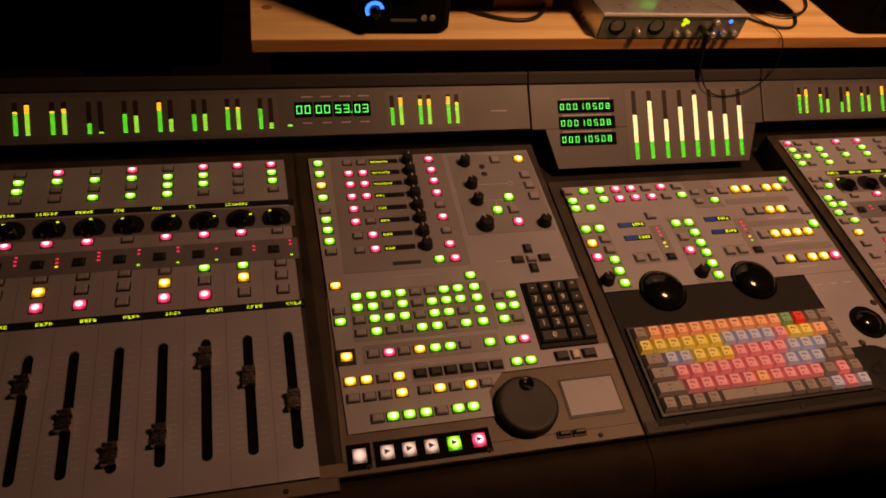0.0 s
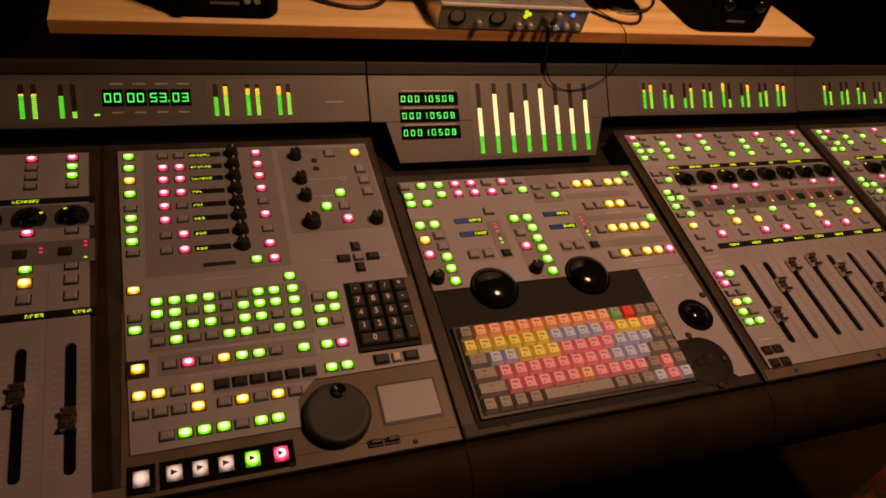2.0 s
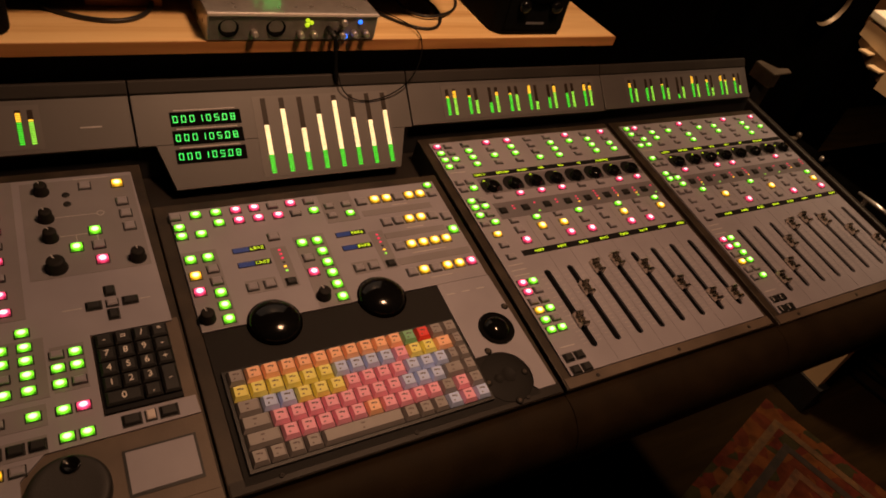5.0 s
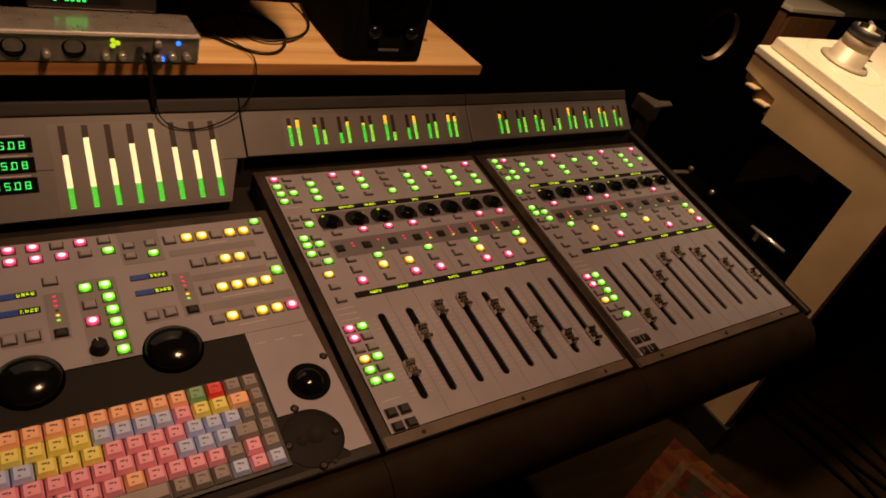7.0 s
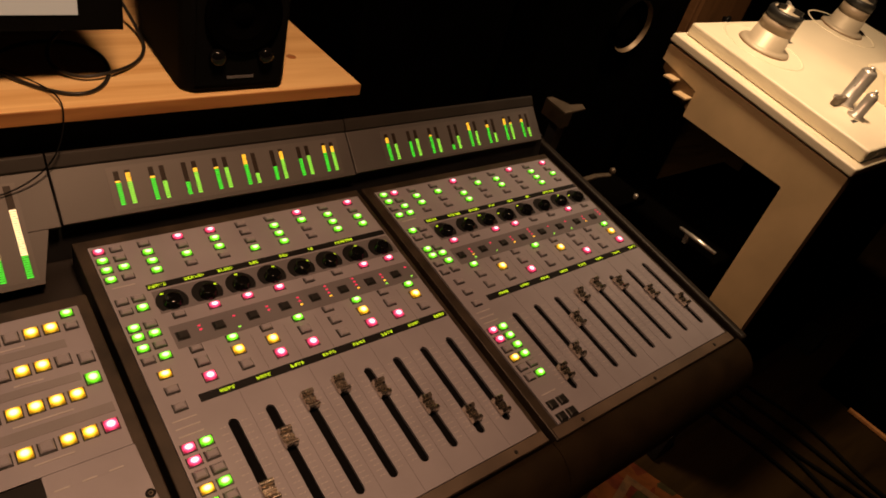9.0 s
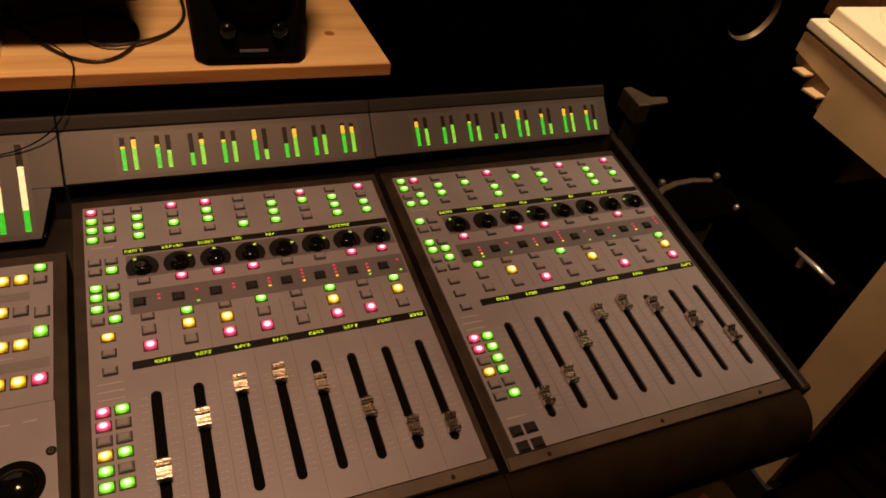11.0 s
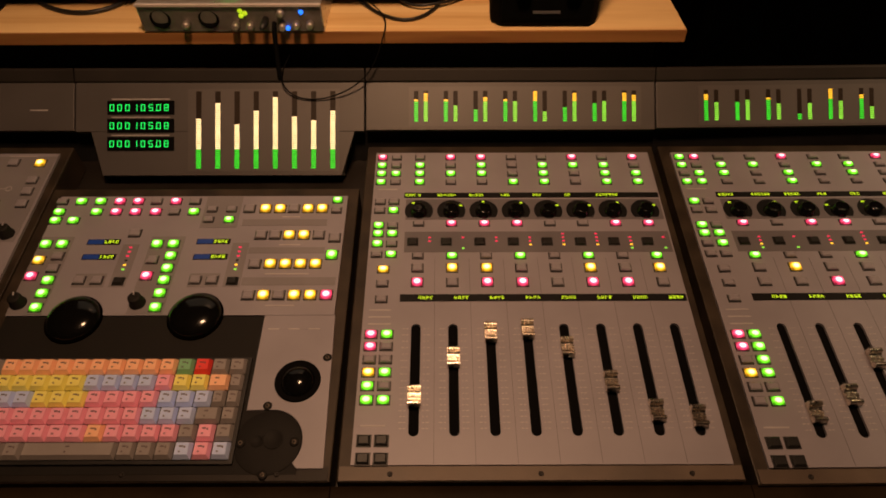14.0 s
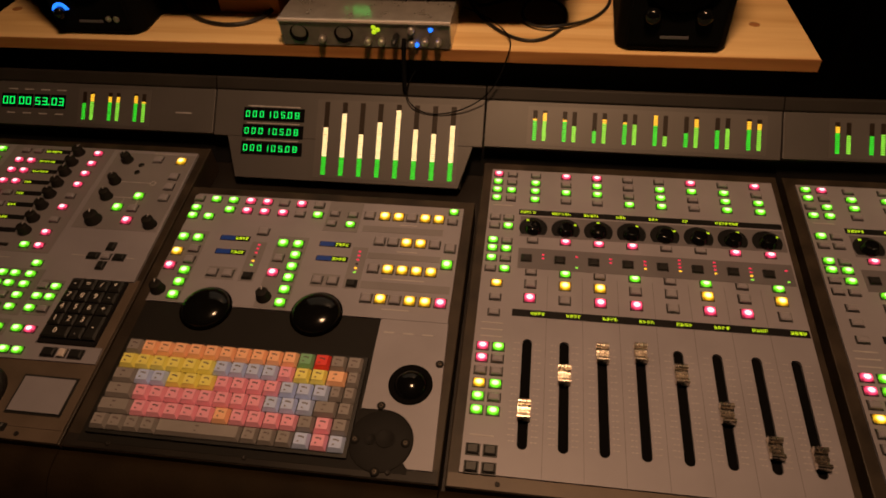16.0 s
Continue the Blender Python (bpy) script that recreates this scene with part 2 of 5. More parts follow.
def knob(parent, x, y, r=0.008, up=0.013, name="knob", mat=None):
    key = (name, r, up)
    if key not in SHARED:
        prof = [(r * 1.08, 0), (r * 1.08, up * 0.15), (r * 0.92, up * 0.25), (r * 0.86, up * 0.9), (r * 0.72, up), (r * 0.3, up * 0.97)]
        s = Shape().turned(prof, n=20)
        SHARED[key] = s.box(-r * 0.08, r * 0.08, r * 0.3, r * 0.85, up * 0.98, up * 1.02, 1).mesh(name, mat or MATT, INK)
    return part(name, SHARED[key], parent, pose(x, y, 0, 0, 0, 25 * math.sin(997 * x + 31 * y)))


def lettering(parent, x, y, count, z, mat=None, pitch=0.0040, h=0.0048, name="display_text"):
    """Small glowing dot-matrix marks of one word that cannot be read."""
    rng = random.Random(int(1e6 * x) + 7 * int(1e5 * y))
    s = Shape()
    for i in range(count):
        for c in range(3):
            for r in range(4):
                if rng.random() < (0.9 if c == 0 else 0.62):
                    a, b = x + i * pitch + c * pitch * 0.26, y + (r - 1.5) * h / 4.4
                    s.box(a, a + pitch * 0.2, b - h / 11, b + h / 11, z, z + 0.0004)
    return part(name, s.mesh(name, mat or TEXT_LIGHT), parent)


SEGMENTS = {"0": "abcdef", "1": "bc", "2": "abged", "3": "abgcd", "4": "fgbc", "5": "afgcd", "6": "afgedc", "7": "abc", "8": "abcdefg", "9": "abcdfg"}


def readout(parent, text, x, y, w, h, pitch, z):
    """Seven-segment figures, from x to the right round the height y; a space leaves half a figure free."""
    s, t = Shape(), 0.16 * w
    for ch in text:
        if ch == " ":
            x += pitch * 0.45
            continue
        if ch == ".":
            s.box(x - pitch * 0.14, x - pitch * 0.14 + t * 1.3, y - h / 2, y - h / 2 + t * 1.3, z, z + 0.0005)
            continue
        boxes = {"a": (x, x + w, y + h / 2 - t, y + h / 2), "d": (x, x + w, y - h / 2, y - h / 2 + t), "g": (x, x + w, y - t / 2, y + t / 2),
                 "f": (x, x + t, y, y + h / 2), "e": (x, x + t, y - h / 2, y), "b": (x + w - t, x + w, y, y + h / 2), "c": (x + w - t, x + w, y - h / 2, y)}
        for k in SEGMENTS[ch]:
            s.box(*boxes[k], z, z + 0.0005)
        x += pitch
    return part("readout", s.mesh("readout", DIGIT), parent, None, "glowing green seven-segment figures")


def print_bar(parent, x0, x1, y, h=0.0016, z=0.0003, mat=None):
    return part("printed_legend", Shape().box(x0, x1, y - h / 2, y + h / 2, -0.0005, z).mesh("printed_legend", mat or INK), parent)


def pierced(us, vs, holes, z0, z1):
    """A plate on the lines us and vs, with rectangular holes through it (round-cornered where they are slots)."""
    us = sorted(set(us) | {h[0] for h in holes} | {h[1] for h in holes})
    vs = sorted(set(vs) | {h[2] for h in holes} | {h[3] for h in holes})
    s = Shape()
    for a, b in zip(us, us[1:]):
        for c, d in zip(vs, vs[1:]):
            if not any(h[0] <= (a + b) / 2 <= h[1] and h[2] <= (c + d) / 2 <= h[3] for h in holes):
                s.box(a, b, c, d, z0, z1)
    for a, b, c, d in holes:
        r = min(b - a, d - c) / 2
        for sx, sy in ((0, 0), (1, 0), (0, 1), (1, 1)):
            x, y, ox, oy = (b if sx else a), (d if sy else c), (-1 if sx else 1), (-1 if sy else 1)
            arc = [(x + ox * r * (1 - math.sin(q)), y + oy * r * (1 - math.cos(q))) for q in (0, 0.4, 0.8, 1.2, math.pi / 2)]
            pts = [(x, y)] + arc
            s.prism(pts if ox * oy < 0 else pts[::-1], z0, z1)
    return s


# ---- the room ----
# walls, ceiling and floor: the unlit room's darkness is put into their colours
ROOM = material("unlit_room_black", (0.005, 0.004, 0.004), 0.8, 0.0, 0.15, 3, 120, 0.3)
CARPET = woody("shade_darkened_boards", (0.024, 0.014, 0.005), (0.013, 0.0075, 0.003), (1.5, 14, 14), 0.9)
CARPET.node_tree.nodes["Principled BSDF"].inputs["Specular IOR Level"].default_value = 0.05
X0, X1, Y0, Y1, TOP = -2.4, 4.2, -2.2, 2.6, 2.6


def structure(name, shape, mat, label):
    return tagged(new(name, shape.mesh(name, mat)), label, name.split("_")[0], "", "structure")


structure("floor", Shape().box(X0, X1, Y0, Y1, -0.1, 0.0), CARPET, "worn wooden studio floor, colour darkened for the unlit room")
structure("ceiling", Shape().box(X0, X1, Y0, Y1, TOP, TOP + 0.1), ROOM, "studio ceiling coloured near black for the unlit room")
structure("wall_north", Shape().box(X0, X1, Y1, Y1 + 0.12, 0, TOP), ROOM, "studio wall coloured near black for the unlit room")
structure("wall_south", Shape().box(X0, X1, Y0 - 0.12, Y0, 0, TOP), ROOM, "studio wall coloured near black for the unlit room")
structure("wall_west", Shape().box(X0 - 0.12, X0, Y0 - 0.12, Y1 + 0.12, 0, TOP), ROOM, "studio wall coloured near black for the unlit room")
structure("wall_east", Shape().box(X1, X1 + 0.12, Y0 - 0.12, Y1 + 0.12, 0, TOP), ROOM, "studio wall coloured near black for the unlit room")

# ---- the console ----
LEFT, RIGHT = -1.262, 0.775


def console_chassis():
    c = thing("console_chassis", CON, "black metal chassis carrying the mixing console modules", "console frame")
    part("body", Shape().box(LEFT, RIGHT, -0.176, 0.40, -0.16, -0.045).mesh("body", FRAME), c)
    bevelled(part("end_cheek", Shape().box(RIGHT + 0.001, RIGHT + 0.016, -0.180, 0.405, -0.2, 0.0).mesh("end_cheek", FRAME), c), 0.004)
    bevelled(part("end_cheek", Shape().box(LEFT - 0.016, LEFT - 0.001, -0.180, 0.405, -0.2, 0.0).mesh("end_cheek", FRAME), c), 0.004)
    part("rear_gutter", Shape().along_x([(0.300, -0.044), (0.402, -0.044), (0.402, 0.012), (0.318, 0.012)], LEFT, RIGHT).mesh("rear_gutter", BLACK), c)
    return c


console_chassis()


def console_stand():
    s = thing("console_stand", pose(0, 0, 0), "black steel stand under the mixing console", "stand")
    for x in (-1.0, 0.5):
        bevelled(part("column", Shape().box(x - 0.04, x + 0.04, 0.08, 0.30, 0.03, 0.70).mesh("column", BLACK), s), 0.006)
        bevelled(part("foot", Shape().box(x - 0.05, x + 0.05, 0.02, 0.40, 0.0, 0.03).mesh("foot", BLACK), s), 0.006)
    return s


console_stand()


def armrest():
    a = thing("armrest", CON, "dark padded leather armrest along the console front, darkened further for shadow", "armrest")
    prof = [(-0.1735, -0.0075)]
    for i in range(17):
        q = radians(88 + i * 104 / 16)
        prof.append((-0.184 + 0.047 * math.cos(q), -0.066 + 0.0590 * math.sin(q)))
    prof += [(-0.222, -0.105), (-0.1735, -0.120)]
    for x0, x1 in ((LEFT, -0.7735), (-0.7725, -0.4285), (-0.4275, -0.037), (-0.036, 0.3565), (0.3575, RIGHT)):
        part("pad", Shape().along_x(prof, x0, x1, 0, True).mesh("pad", LEATHER), a)
    return a


armrest()


def module_frame(parent, x0, x1, y0, y1, rail=TRAY):
    """The dark tray in which a module's panel lies, with its edge rails and screws."""
    f = part("tray", Shape().box(x0, x1, y0, y1, -0.044, -0.0035).mesh("tray", EDGE), parent, None, "dark metal edge tray")
    bevelled(f, 0.0012)
    part("front_rail", Shape().box(x0 + 0.002, x1 - 0.002, y0 + 0.001, y0 + 0.0145, -0.0034, -0.0020).mesh("front_rail", rail), parent, None, "worn dark front rail")
    for x in (x0 + 0.05, (x0 + x1) / 2, x1 - 0.05):
        part("screw", screw_mesh(), parent, pose(x, y0 + 0.007, -0.0020))
    return f


def screw_mesh():
    if "screw" not in SHARED:
        SHARED["screw"] = Shape().turned([(0.0026, 0), (0.0026, 0.0008), (0.0018, 0.0013), (0.0009, 0.0006)], n=12).mesh("screw", FRAME)
    return SHARED["screw"]


def fader_cap(parent, x, y):
    if "fader_cap" not in SHARED:
        lip = lambda c, z, r: [(c + r * math.cos(radians(a)), z + r * math.sin(radians(a))) for a in range(0, 181, 20)]
        prof = [(-0.0108, 0.002), (0.0108, 0.002)] + lip(0.0082, 0.0082, 0.0026) + [(0.0042, 0.0058), (0.0026, 0.0050)] + lip(0.0000, 0.0052, 0.0016) + [(-0.0026, 0.0048), (-0.0044, 0.0056)] + lip(-0.0082, 0.0072, 0.0026)
        s = Shape().along_x(prof, -0.0066, 0.0066, 0, True)
        s.box(-0.0016, 0.0016, -0.004, 0.004, -0.006, 0.003, 1)
        SHARED["fader_cap"] = s.mesh("fader_cap", CHROME, BLACK)
    return part("fader_cap", SHARED["fader_cap"], parent, pose(x, y, 0), "polished metal fader cap")


def encoder(parent, x, y, rng):
    """A dark arch of ring lights with a tall black knob in it."""
    if "ring" not in SHARED:
        SHARED["ring"] = Shape().prism(disc(0, 0.004, 0.0176, 26, -38, 218), -0.001, 0.0008).mesh("ring", SMOKED)
        prof = [(0.0105, 0.0), (0.0105, 0.0022), (0.0092, 0.0030), (0.0086, 0.0092), (0.0074, 0.0104), (0.003, 0.0100)]
        SHARED["encoder"] = Shape().turned(prof, n=22).mesh("encoder", GLOSS)
    ring = part("encoder_ring", SHARED["ring"], parent, pose(x, y, 0), "glossy black light ring")
    part("encoder", SHARED["encoder"], ring, pose(0, 0.0015, 0))
    q = radians(rng.choice((150, 120, 90, 60, 35)))
    led(ring, 0.0145 * math.cos(q), 0.004 + 0.0145 * math.sin(q), 0.0010, TEXT_LIGHT, 0.0035, 0.0018)


COLUMN = [0.04 * k for k in range(1, 9)]


def fader_module(x0, sx, sy, rows, pairs, singles, lower, caps, seed, lean=0.0, turn=0.0, right=0.343):
    """Eight channel strips: buttons, scribble strips, encoders, level lights and faders; x0 is where its first column would begin."""
    rng = random.Random(seed)
    f = thing("fader_module", CON @ pose(x0, 0, 0, 0, 0, turn), "grey eight-fader console module with glowing buttons and metal fader caps", "fader module", "fader modules")
    U, V = lambda u: u * sx, lambda v: v if v > 0.03 else 0.03 + (v - 0.03) * sy
    module_frame(f, U(-0.031), U(0.3525), V(-0.171), V(0.284))
    slots = [(U(c) - 0.0052, U(c) + 0.0052, V(-0.128), V(0.0)) for c in COLUMN]
    part("faceplate", pierced((U(-0.0185), U(right)), (V(-0.156), V(0.268)), slots, -0.0028, 0.0).mesh("faceplate", PANEL), f, None, "grey painted metal faceplate")
    # black sheet below the slots, standing for the shade inside them
    part("slot_shade", Shape().box(U(0.02), U(0.335), V(-0.135), V(0.005), -0.0050, -0.0030).mesh("slot_shade", DEEP_BLACK), f)
    for y0, y1, mat in ((0.099, 0.1305, PANEL_DARK), (0.150, 0.1835, PANEL_DARK)):
        part("band", Shape().box(U(0.0235), U(0.341), V(y0), V(y1), -0.001, 0.0004).mesh("band", mat), f)
    for y, h in ((0.1905, 0.0085), (0.034, 0.0095)):
        part("scribble_strip", Shape().box(U(0.021), U(0.3415), V(y) - h / 2, V(y) + h / 2, -0.001, 0.0006).mesh("scribble_strip", SMOKED), f, None, "black glass strip with glowing green names")
    for k, c in enumerate(COLUMN):
        u = U(c)
        if k:
            part("channel_seam", Shape().box(u - 0.0203 * sx, u - 0.0198 * sx, V(-0.155), V(0.090), -0.0005, 0.00015).mesh("channel_seam", PANEL_DARK), f)
        n = (5, 6, 5, 3, 3, 2, 7, 0)[k]
        if n:
            lettering(f, u - 0.017, V(0.1905), n, 0.0006)
        lettering(f, u + 0.002, V(0.034), 4, 0.0006, None, 0.0043, 0.0046)
        encoder(f, u, V(0.160), rng)
        for v, key in zip((0.258, 0.2430, 0.2280, 0.2130), rows[:4]):
            button(f, u, V(v), key[k + 2], 0.0118, 0.0074)
        button(f, u, V(0.143), rows[4][k], 0.0122, 0.0075)
        button(f, u - 0.0065, V(0.1145), "b", 0.011, 0.0095)
        for i in rng.choice(((0, 1, 2, 3), (1, 4), (1, 2, 3, 4), (0, 1, 2), (1, 2), (1, 2, 3), (0, 1, 4))):
            led(f, u + 0.0135, V(0.1265 - 0.0055 * i), 0.0004, (LED_RED, LED_RED, LED_RED, BAR_AMBER, BAR_LIME)[i], 0.0030, 0.0015)
        button(f, u, V(0.0930), rows[5][k], 0.0122, 0.0080)
        button(f, u, V(0.0755), rows[6][k], 0.0126, 0.0110)
        button(f, u, V(0.0550), rows[7][k], 0.0126, 0.0110)
        marks = Shape()
        for i in range(17):
            y = V(-0.006 - (i if i < 9 else 9 + (i - 9) * 0.8) * 0.0078)
            for side in (-1, 1):
                for reach, w in ((0.0082, 0.0022), (0.0118, 0.0034 if i % 2 else 0.0024)):
                    a, b = sorted((u + side * reach, u + side * (reach + w)))
                    marks.box(a, b, y - 0.00045, y + 0.00045, -0.0003, 0.00012)
        tagged(part("scale_print", marks.mesh("scale_print", INK_FAINT), f, None, "printed fader scale"), kind="stuff")
        fader_cap(f, u, V(caps[k]))
    for v, key in zip((0.258, 0.2430, 0.2280, 0.2130), rows[:4]):
        for u, i in ((-0.0095, 0), (0.0090, 1)):
            button(f, U(u), V(v), key[i], 0.0116, 0.0074)
    for v, key in zip((0.179, 0.1645, 0.140, 0.127, 0.1115, 0.0955), pairs):
        for u, i in ((-0.0085, 0), (0.0085, 1)):
            button(f, U(u), V(v), key[i], 0.0120, 0.0085)
    for v, key in zip((0.0735, 0.0535, 0.0320), singles):
        button(f, U(0.0005), V(v), key, 0.0125, 0.0090)
    for v, key in zip((-0.0135, -0.0285, -0.0440, -0.0590, -0.0745, -0.0900), lower):
        for u, i in ((-0.008, 0), (0.009, 1)):
            button(f, U(u), V(v), key[i], 0.0125, 0.0098)
    for v in (-0.1325, -0.1505):
        for u in (-0.0075, 0.0095):
            button(f, U(u), V(v), "b", 0.0120, 0.0100)
    for v in (0.201, 0.018, 0.009, 0.0, -0.117):
        print_bar(f, U(-0.012), U(0.012), V(v))
    for ob in f.children:
        if ob.matrix_basis.translation.length > 1e-6:
            ob.location.x -= lean * (ob.location.y - 0.06)
        elif lean:
            for p in ob.data.vertices:
                p.co.x -= lean * (p.co.y - 0.06)
    return f


fader_module(0.0, 1.0, 1.0,
             ("r..rr..r.r", "g.g.g.ggg.", "ggggg.g.gg", "g.g..gg.gg", ".rrr..rr", ".g.g.g.g", ".yy..y.y", "r.rr.rr."),
             ("..", ".g", "g.", "gg", "g.", ".g"), "y..", ("rg", "r.", "..", "yg", "g.", "gg"),
             (-0.088, -0.044, -0.014, -0.010, -0.032, -0.072, -0.104, -0.110), 3)
fader_module(0.394, 1.045, 1.02,
             ("gr..r..r.r", "g.gg.gg.g.", ".gg.g.g.gg", "gg..g...g.", "r.rr..r.", "g..g...g", ".y..y..y", "..r..r.r"),
             ("g.", "..", "g.", "gg", ".g", ".."), "...", ("rg", "rg", ".g", "yg", "..", ".g"),
             (-0.104, -0.086, -0.046, -0.014, -0.008, -0.020, -0.052, -0.084), 8, 0.0, 0.3)
fader_module(-1.135, 1.065, 1.06,
             ("g..r.r.rrr", ".ggggggg.g", "g.g...gg.g", "....ggg...", "rrr.rrr.", ".....gg.", ".y..y.y.", ".rr.rr.."),
             ("gg", ".g", "r.", "gg", ".g", "g."), ".rg", ("rg", ".g", "g.", "g.", ".g", ".."),
             (-0.050, -0.035, -0.075, -0.112, -0.100, -0.024, -0.050, -0.080), 21, 0.033, 0.0, 0.336)


def dome(parent, x, y):
    """A glossy black dome in a low round rim."""
    prof = [(0.0305, -0.001), (0.0305, 0.0008), (0.0300, 0.0013), (0.0290, 0.0008)]
    rim = part("dome_rim", Shape().turned(prof, n=40).mesh("dome_rim", PITCH), parent, pose(x, y, 0))
    ball = [(0.0288 * math.cos(radians(a)), 0.0006 + 0.0125 * math.sin(radians(a))) for a in range(0, 90, 6)]
    part("dome", Shape().turned(ball, n=40).mesh("dome", GLOSS), rim, None, "glossy black dome")
    return rim


def centre_module():
    uc = -0.232
    c = thing("keyboard_module", CON @ pose(uc, 0, 0), "grey centre console module with glowing buttons, two black domes, trackball", "control panel")
    X = lambda u: u - uc
    module_frame(c, X(-0.4268), X(-0.0372), -0.171, 0.206, FRAME)
    part("faceplate", Shape().prism([(X(u), v) for u, v in ((-0.411, 0.012), (-0.050, 0.012), (-0.050, 0.190), (-0.411, 0.190))], -0.005, 0.0).mesh("faceplate", PANEL), c, None, "grey painted metal faceplate")
    arc = [(X(u), v) for u, v in disc(-0.100, -0.133, 0.0335, 14, 92, -38)]
    side = [(X(-0.126), 0.0115), (X(-0.126), -0.100)] + arc + [(X(-0.069), -0.159), (X(-0.044), -0.159), (X(-0.049), 0.0115)]
    part("trackball_plate", Shape().prism(side, -0.005, 0.0).mesh("trackball_plate", PANEL), c, None, "grey painted side plate")
    part("keyboard_tray", Shape().box(X(-0.4105), X(-0.1265), -0.164, 0.0112, -0.006, -0.0015).mesh("keyboard_tray", MATT), c, None, "matt black tray")
    part("cover_bed", Shape().box(X(-0.1264), X(-0.0690), -0.164, -0.098, -0.006, -0.0016).mesh("cover_bed", MATT), c, None, "matt black plate")
    cover = part("round_cover", Shape().turned([(0.0325, -0.003), (0.0325, -0.0012), (0.0318, -0.0008), (0.012, -0.0008)], n=36).mesh("round_cover", MATT), c, pose(X(-0.100), -0.133, 0))
    for u, v, r in ((-0.0105, 0.001, 0.0062), (0.0045, 0.003, 0.0100)):
        part("finger_hollow", Shape().turned([(r, -0.001), (r, -0.0002), (r * 0.9, 0.0), (r * 0.82, -0.0006)], n=22).mesh("finger_hollow", MATT), cover, pose(u, v, 0))
    for u, v in ((-0.106, -0.0955), (-0.126, -0.134), (-0.0745, -0.133), (-0.100, -0.165), (-0.052, -0.041)):
        b = part("boss", Shape().turned([(0.0046, -0.004), (0.0046, 0.0004), (0.0040, 0.0010)], n=14).mesh("boss", MATT), c, pose(X(u), v, 0))
        part("boss_screw", Shape().turned([(0.0023, 0.0008), (0.0021, 0.0015), (0.0010, 0.0008)], n=10).mesh("boss_screw", DULL), b)
    tb = part("trackball_ring", Shape().turned([(0.0235, -0.002), (0.0235, 0.0015), (0.0215, 0.0025), (0.0185, 0.0005)], n=40).mesh("trackball_ring", DEEP_BLACK), c, pose(X(-0.0795), -0.0685, 0))
    ball = [(0.0180 * math.cos(radians(a)), -0.002 + 0.0115 * math.sin(radians(a))) for a in range(-10, 90, 9)]
    part("trackball", Shape().turned(ball, n=32).mesh("trackball", GLOSS), tb, None, "glossy black ball")
    for u, v in ((-0.334, 0.007), (-0.202, 0.011)):
        dome(c, X(u), v)
    for u0, u1, v0, v1 in ((-0.4105, -0.3715, 0.0135, 0.124), (-0.279, -0.239, 0.0135, 0.124), (-0.226, -0.181, 0.138, 0.189), (-0.310, -0.291, 0.050, 0.112), (-0.1805, -0.161, 0.050, 0.114),
                           (-0.175, -0.072, 0.141, 0.151), (-0.160, -0.070, 0.098, 0.107), (-0.160, -0.053, 0.052, 0.063), (-0.352, -0.316, 0.050, 0.069), (-0.221, -0.186, 0.050, 0.069)):
        part("dark_field", Shape().box(X(u0), X(u1), v0, v1, -0.001, 0.0004).mesh("dark_field", FIELD), c)
    B = lambda u, v, key, w=0.0125, h=0.0095: button(c, X(u), v, key, w, h)
    for u, key in zip((-0.406, -0.382, -0.358, -0.334, -0.311, -0.288, -0.264, -0.240), ".ggrr.r."):
        B(u, 0.1805, key)
    for u, key in zip((-0.404, -0.358, -0.334, -0.310, -0.285, -0.262, -0.238), "ggrrr.g"):
        B(u, 0.1630, key)
    B(-0.404, 0.149, "g"), B(-0.382, 0.149, "g"), B(-0.301, 0.129, ".", 0.0135, 0.0105)
    for u, v, key in ((-0.216, 0.167, "."), (-0.192, 0.167, "."), (-0.217, 0.150, "."), (-0.192, 0.150, "g")):
        B(u, v, key, 0.0115, 0.0085)
    for v, us, keys in ((0.168, (-0.170, -0.150, -0.132, -0.115, -0.0975, -0.080), ".yy.yy"), (0.1255, (-0.149, -0.132, -0.115, -0.0975, -0.0795), "..yy."),
                        (0.082, (-0.149, -0.131, -0.1135, -0.0960, -0.0785), ".yyyy"), (0.038, (-0.149, -0.132, -0.115, -0.0975, -0.0795, -0.0615), ".y.yyr")):
        for u, key in zip(us, keys):
            B(u, v, key, 0.0130, 0.0118)
    B(-0.0620, 0.182, "g", 0.0115, 0.0085), B(-0.0620, 0.165, ".", 0.0115, 0.0085), B(-0.060, 0.121, ".", 0.013, 0.0125), B(-0.061, 0.095, "g", 0.013, 0.0125)
    for u0, keys in ((-0.402, "ggy..rggg"), (-0.270, "gg.ggrggg")):
        for (du, v), key in zip(((0, 0.112), (0.0195, 0.112), (0.0005, 0.088), (0.0205, 0.094), (0.021, 0.076), (0, 0.065), (0.0215, 0.059), (0.0215, 0.041), (0.0215, 0.022)), keys):
            B(u0 + du, v, key, 0.0125, 0.0105)
        knob(c, X(u0), 0.028, 0.0085, 0.013)
    for u0, u1, v in ((-0.354, -0.315, 0.1155), (-0.353, -0.314, 0.0930), (-0.224, -0.184, 0.1160), (-0.223, -0.183, 0.0930)):
        shown = part("small_display", Shape().box(X(u0), X(u1), v - 0.004, v + 0.004, -0.001, 0.0007).mesh("small_display", SMOKED), c, None, "small black display with glowing letters")
        # the glass reflects blue over its left half; here that half glows
        part("reflection_half", Shape().box(X(u0) + 0.001, X(u0) + 0.0195, v - 0.0034, v + 0.0034, 0.0003, 0.0010).mesh("reflection_half", BLUE_SHEEN), shown, None, "blue reflection on the display, put in as a dim glow")
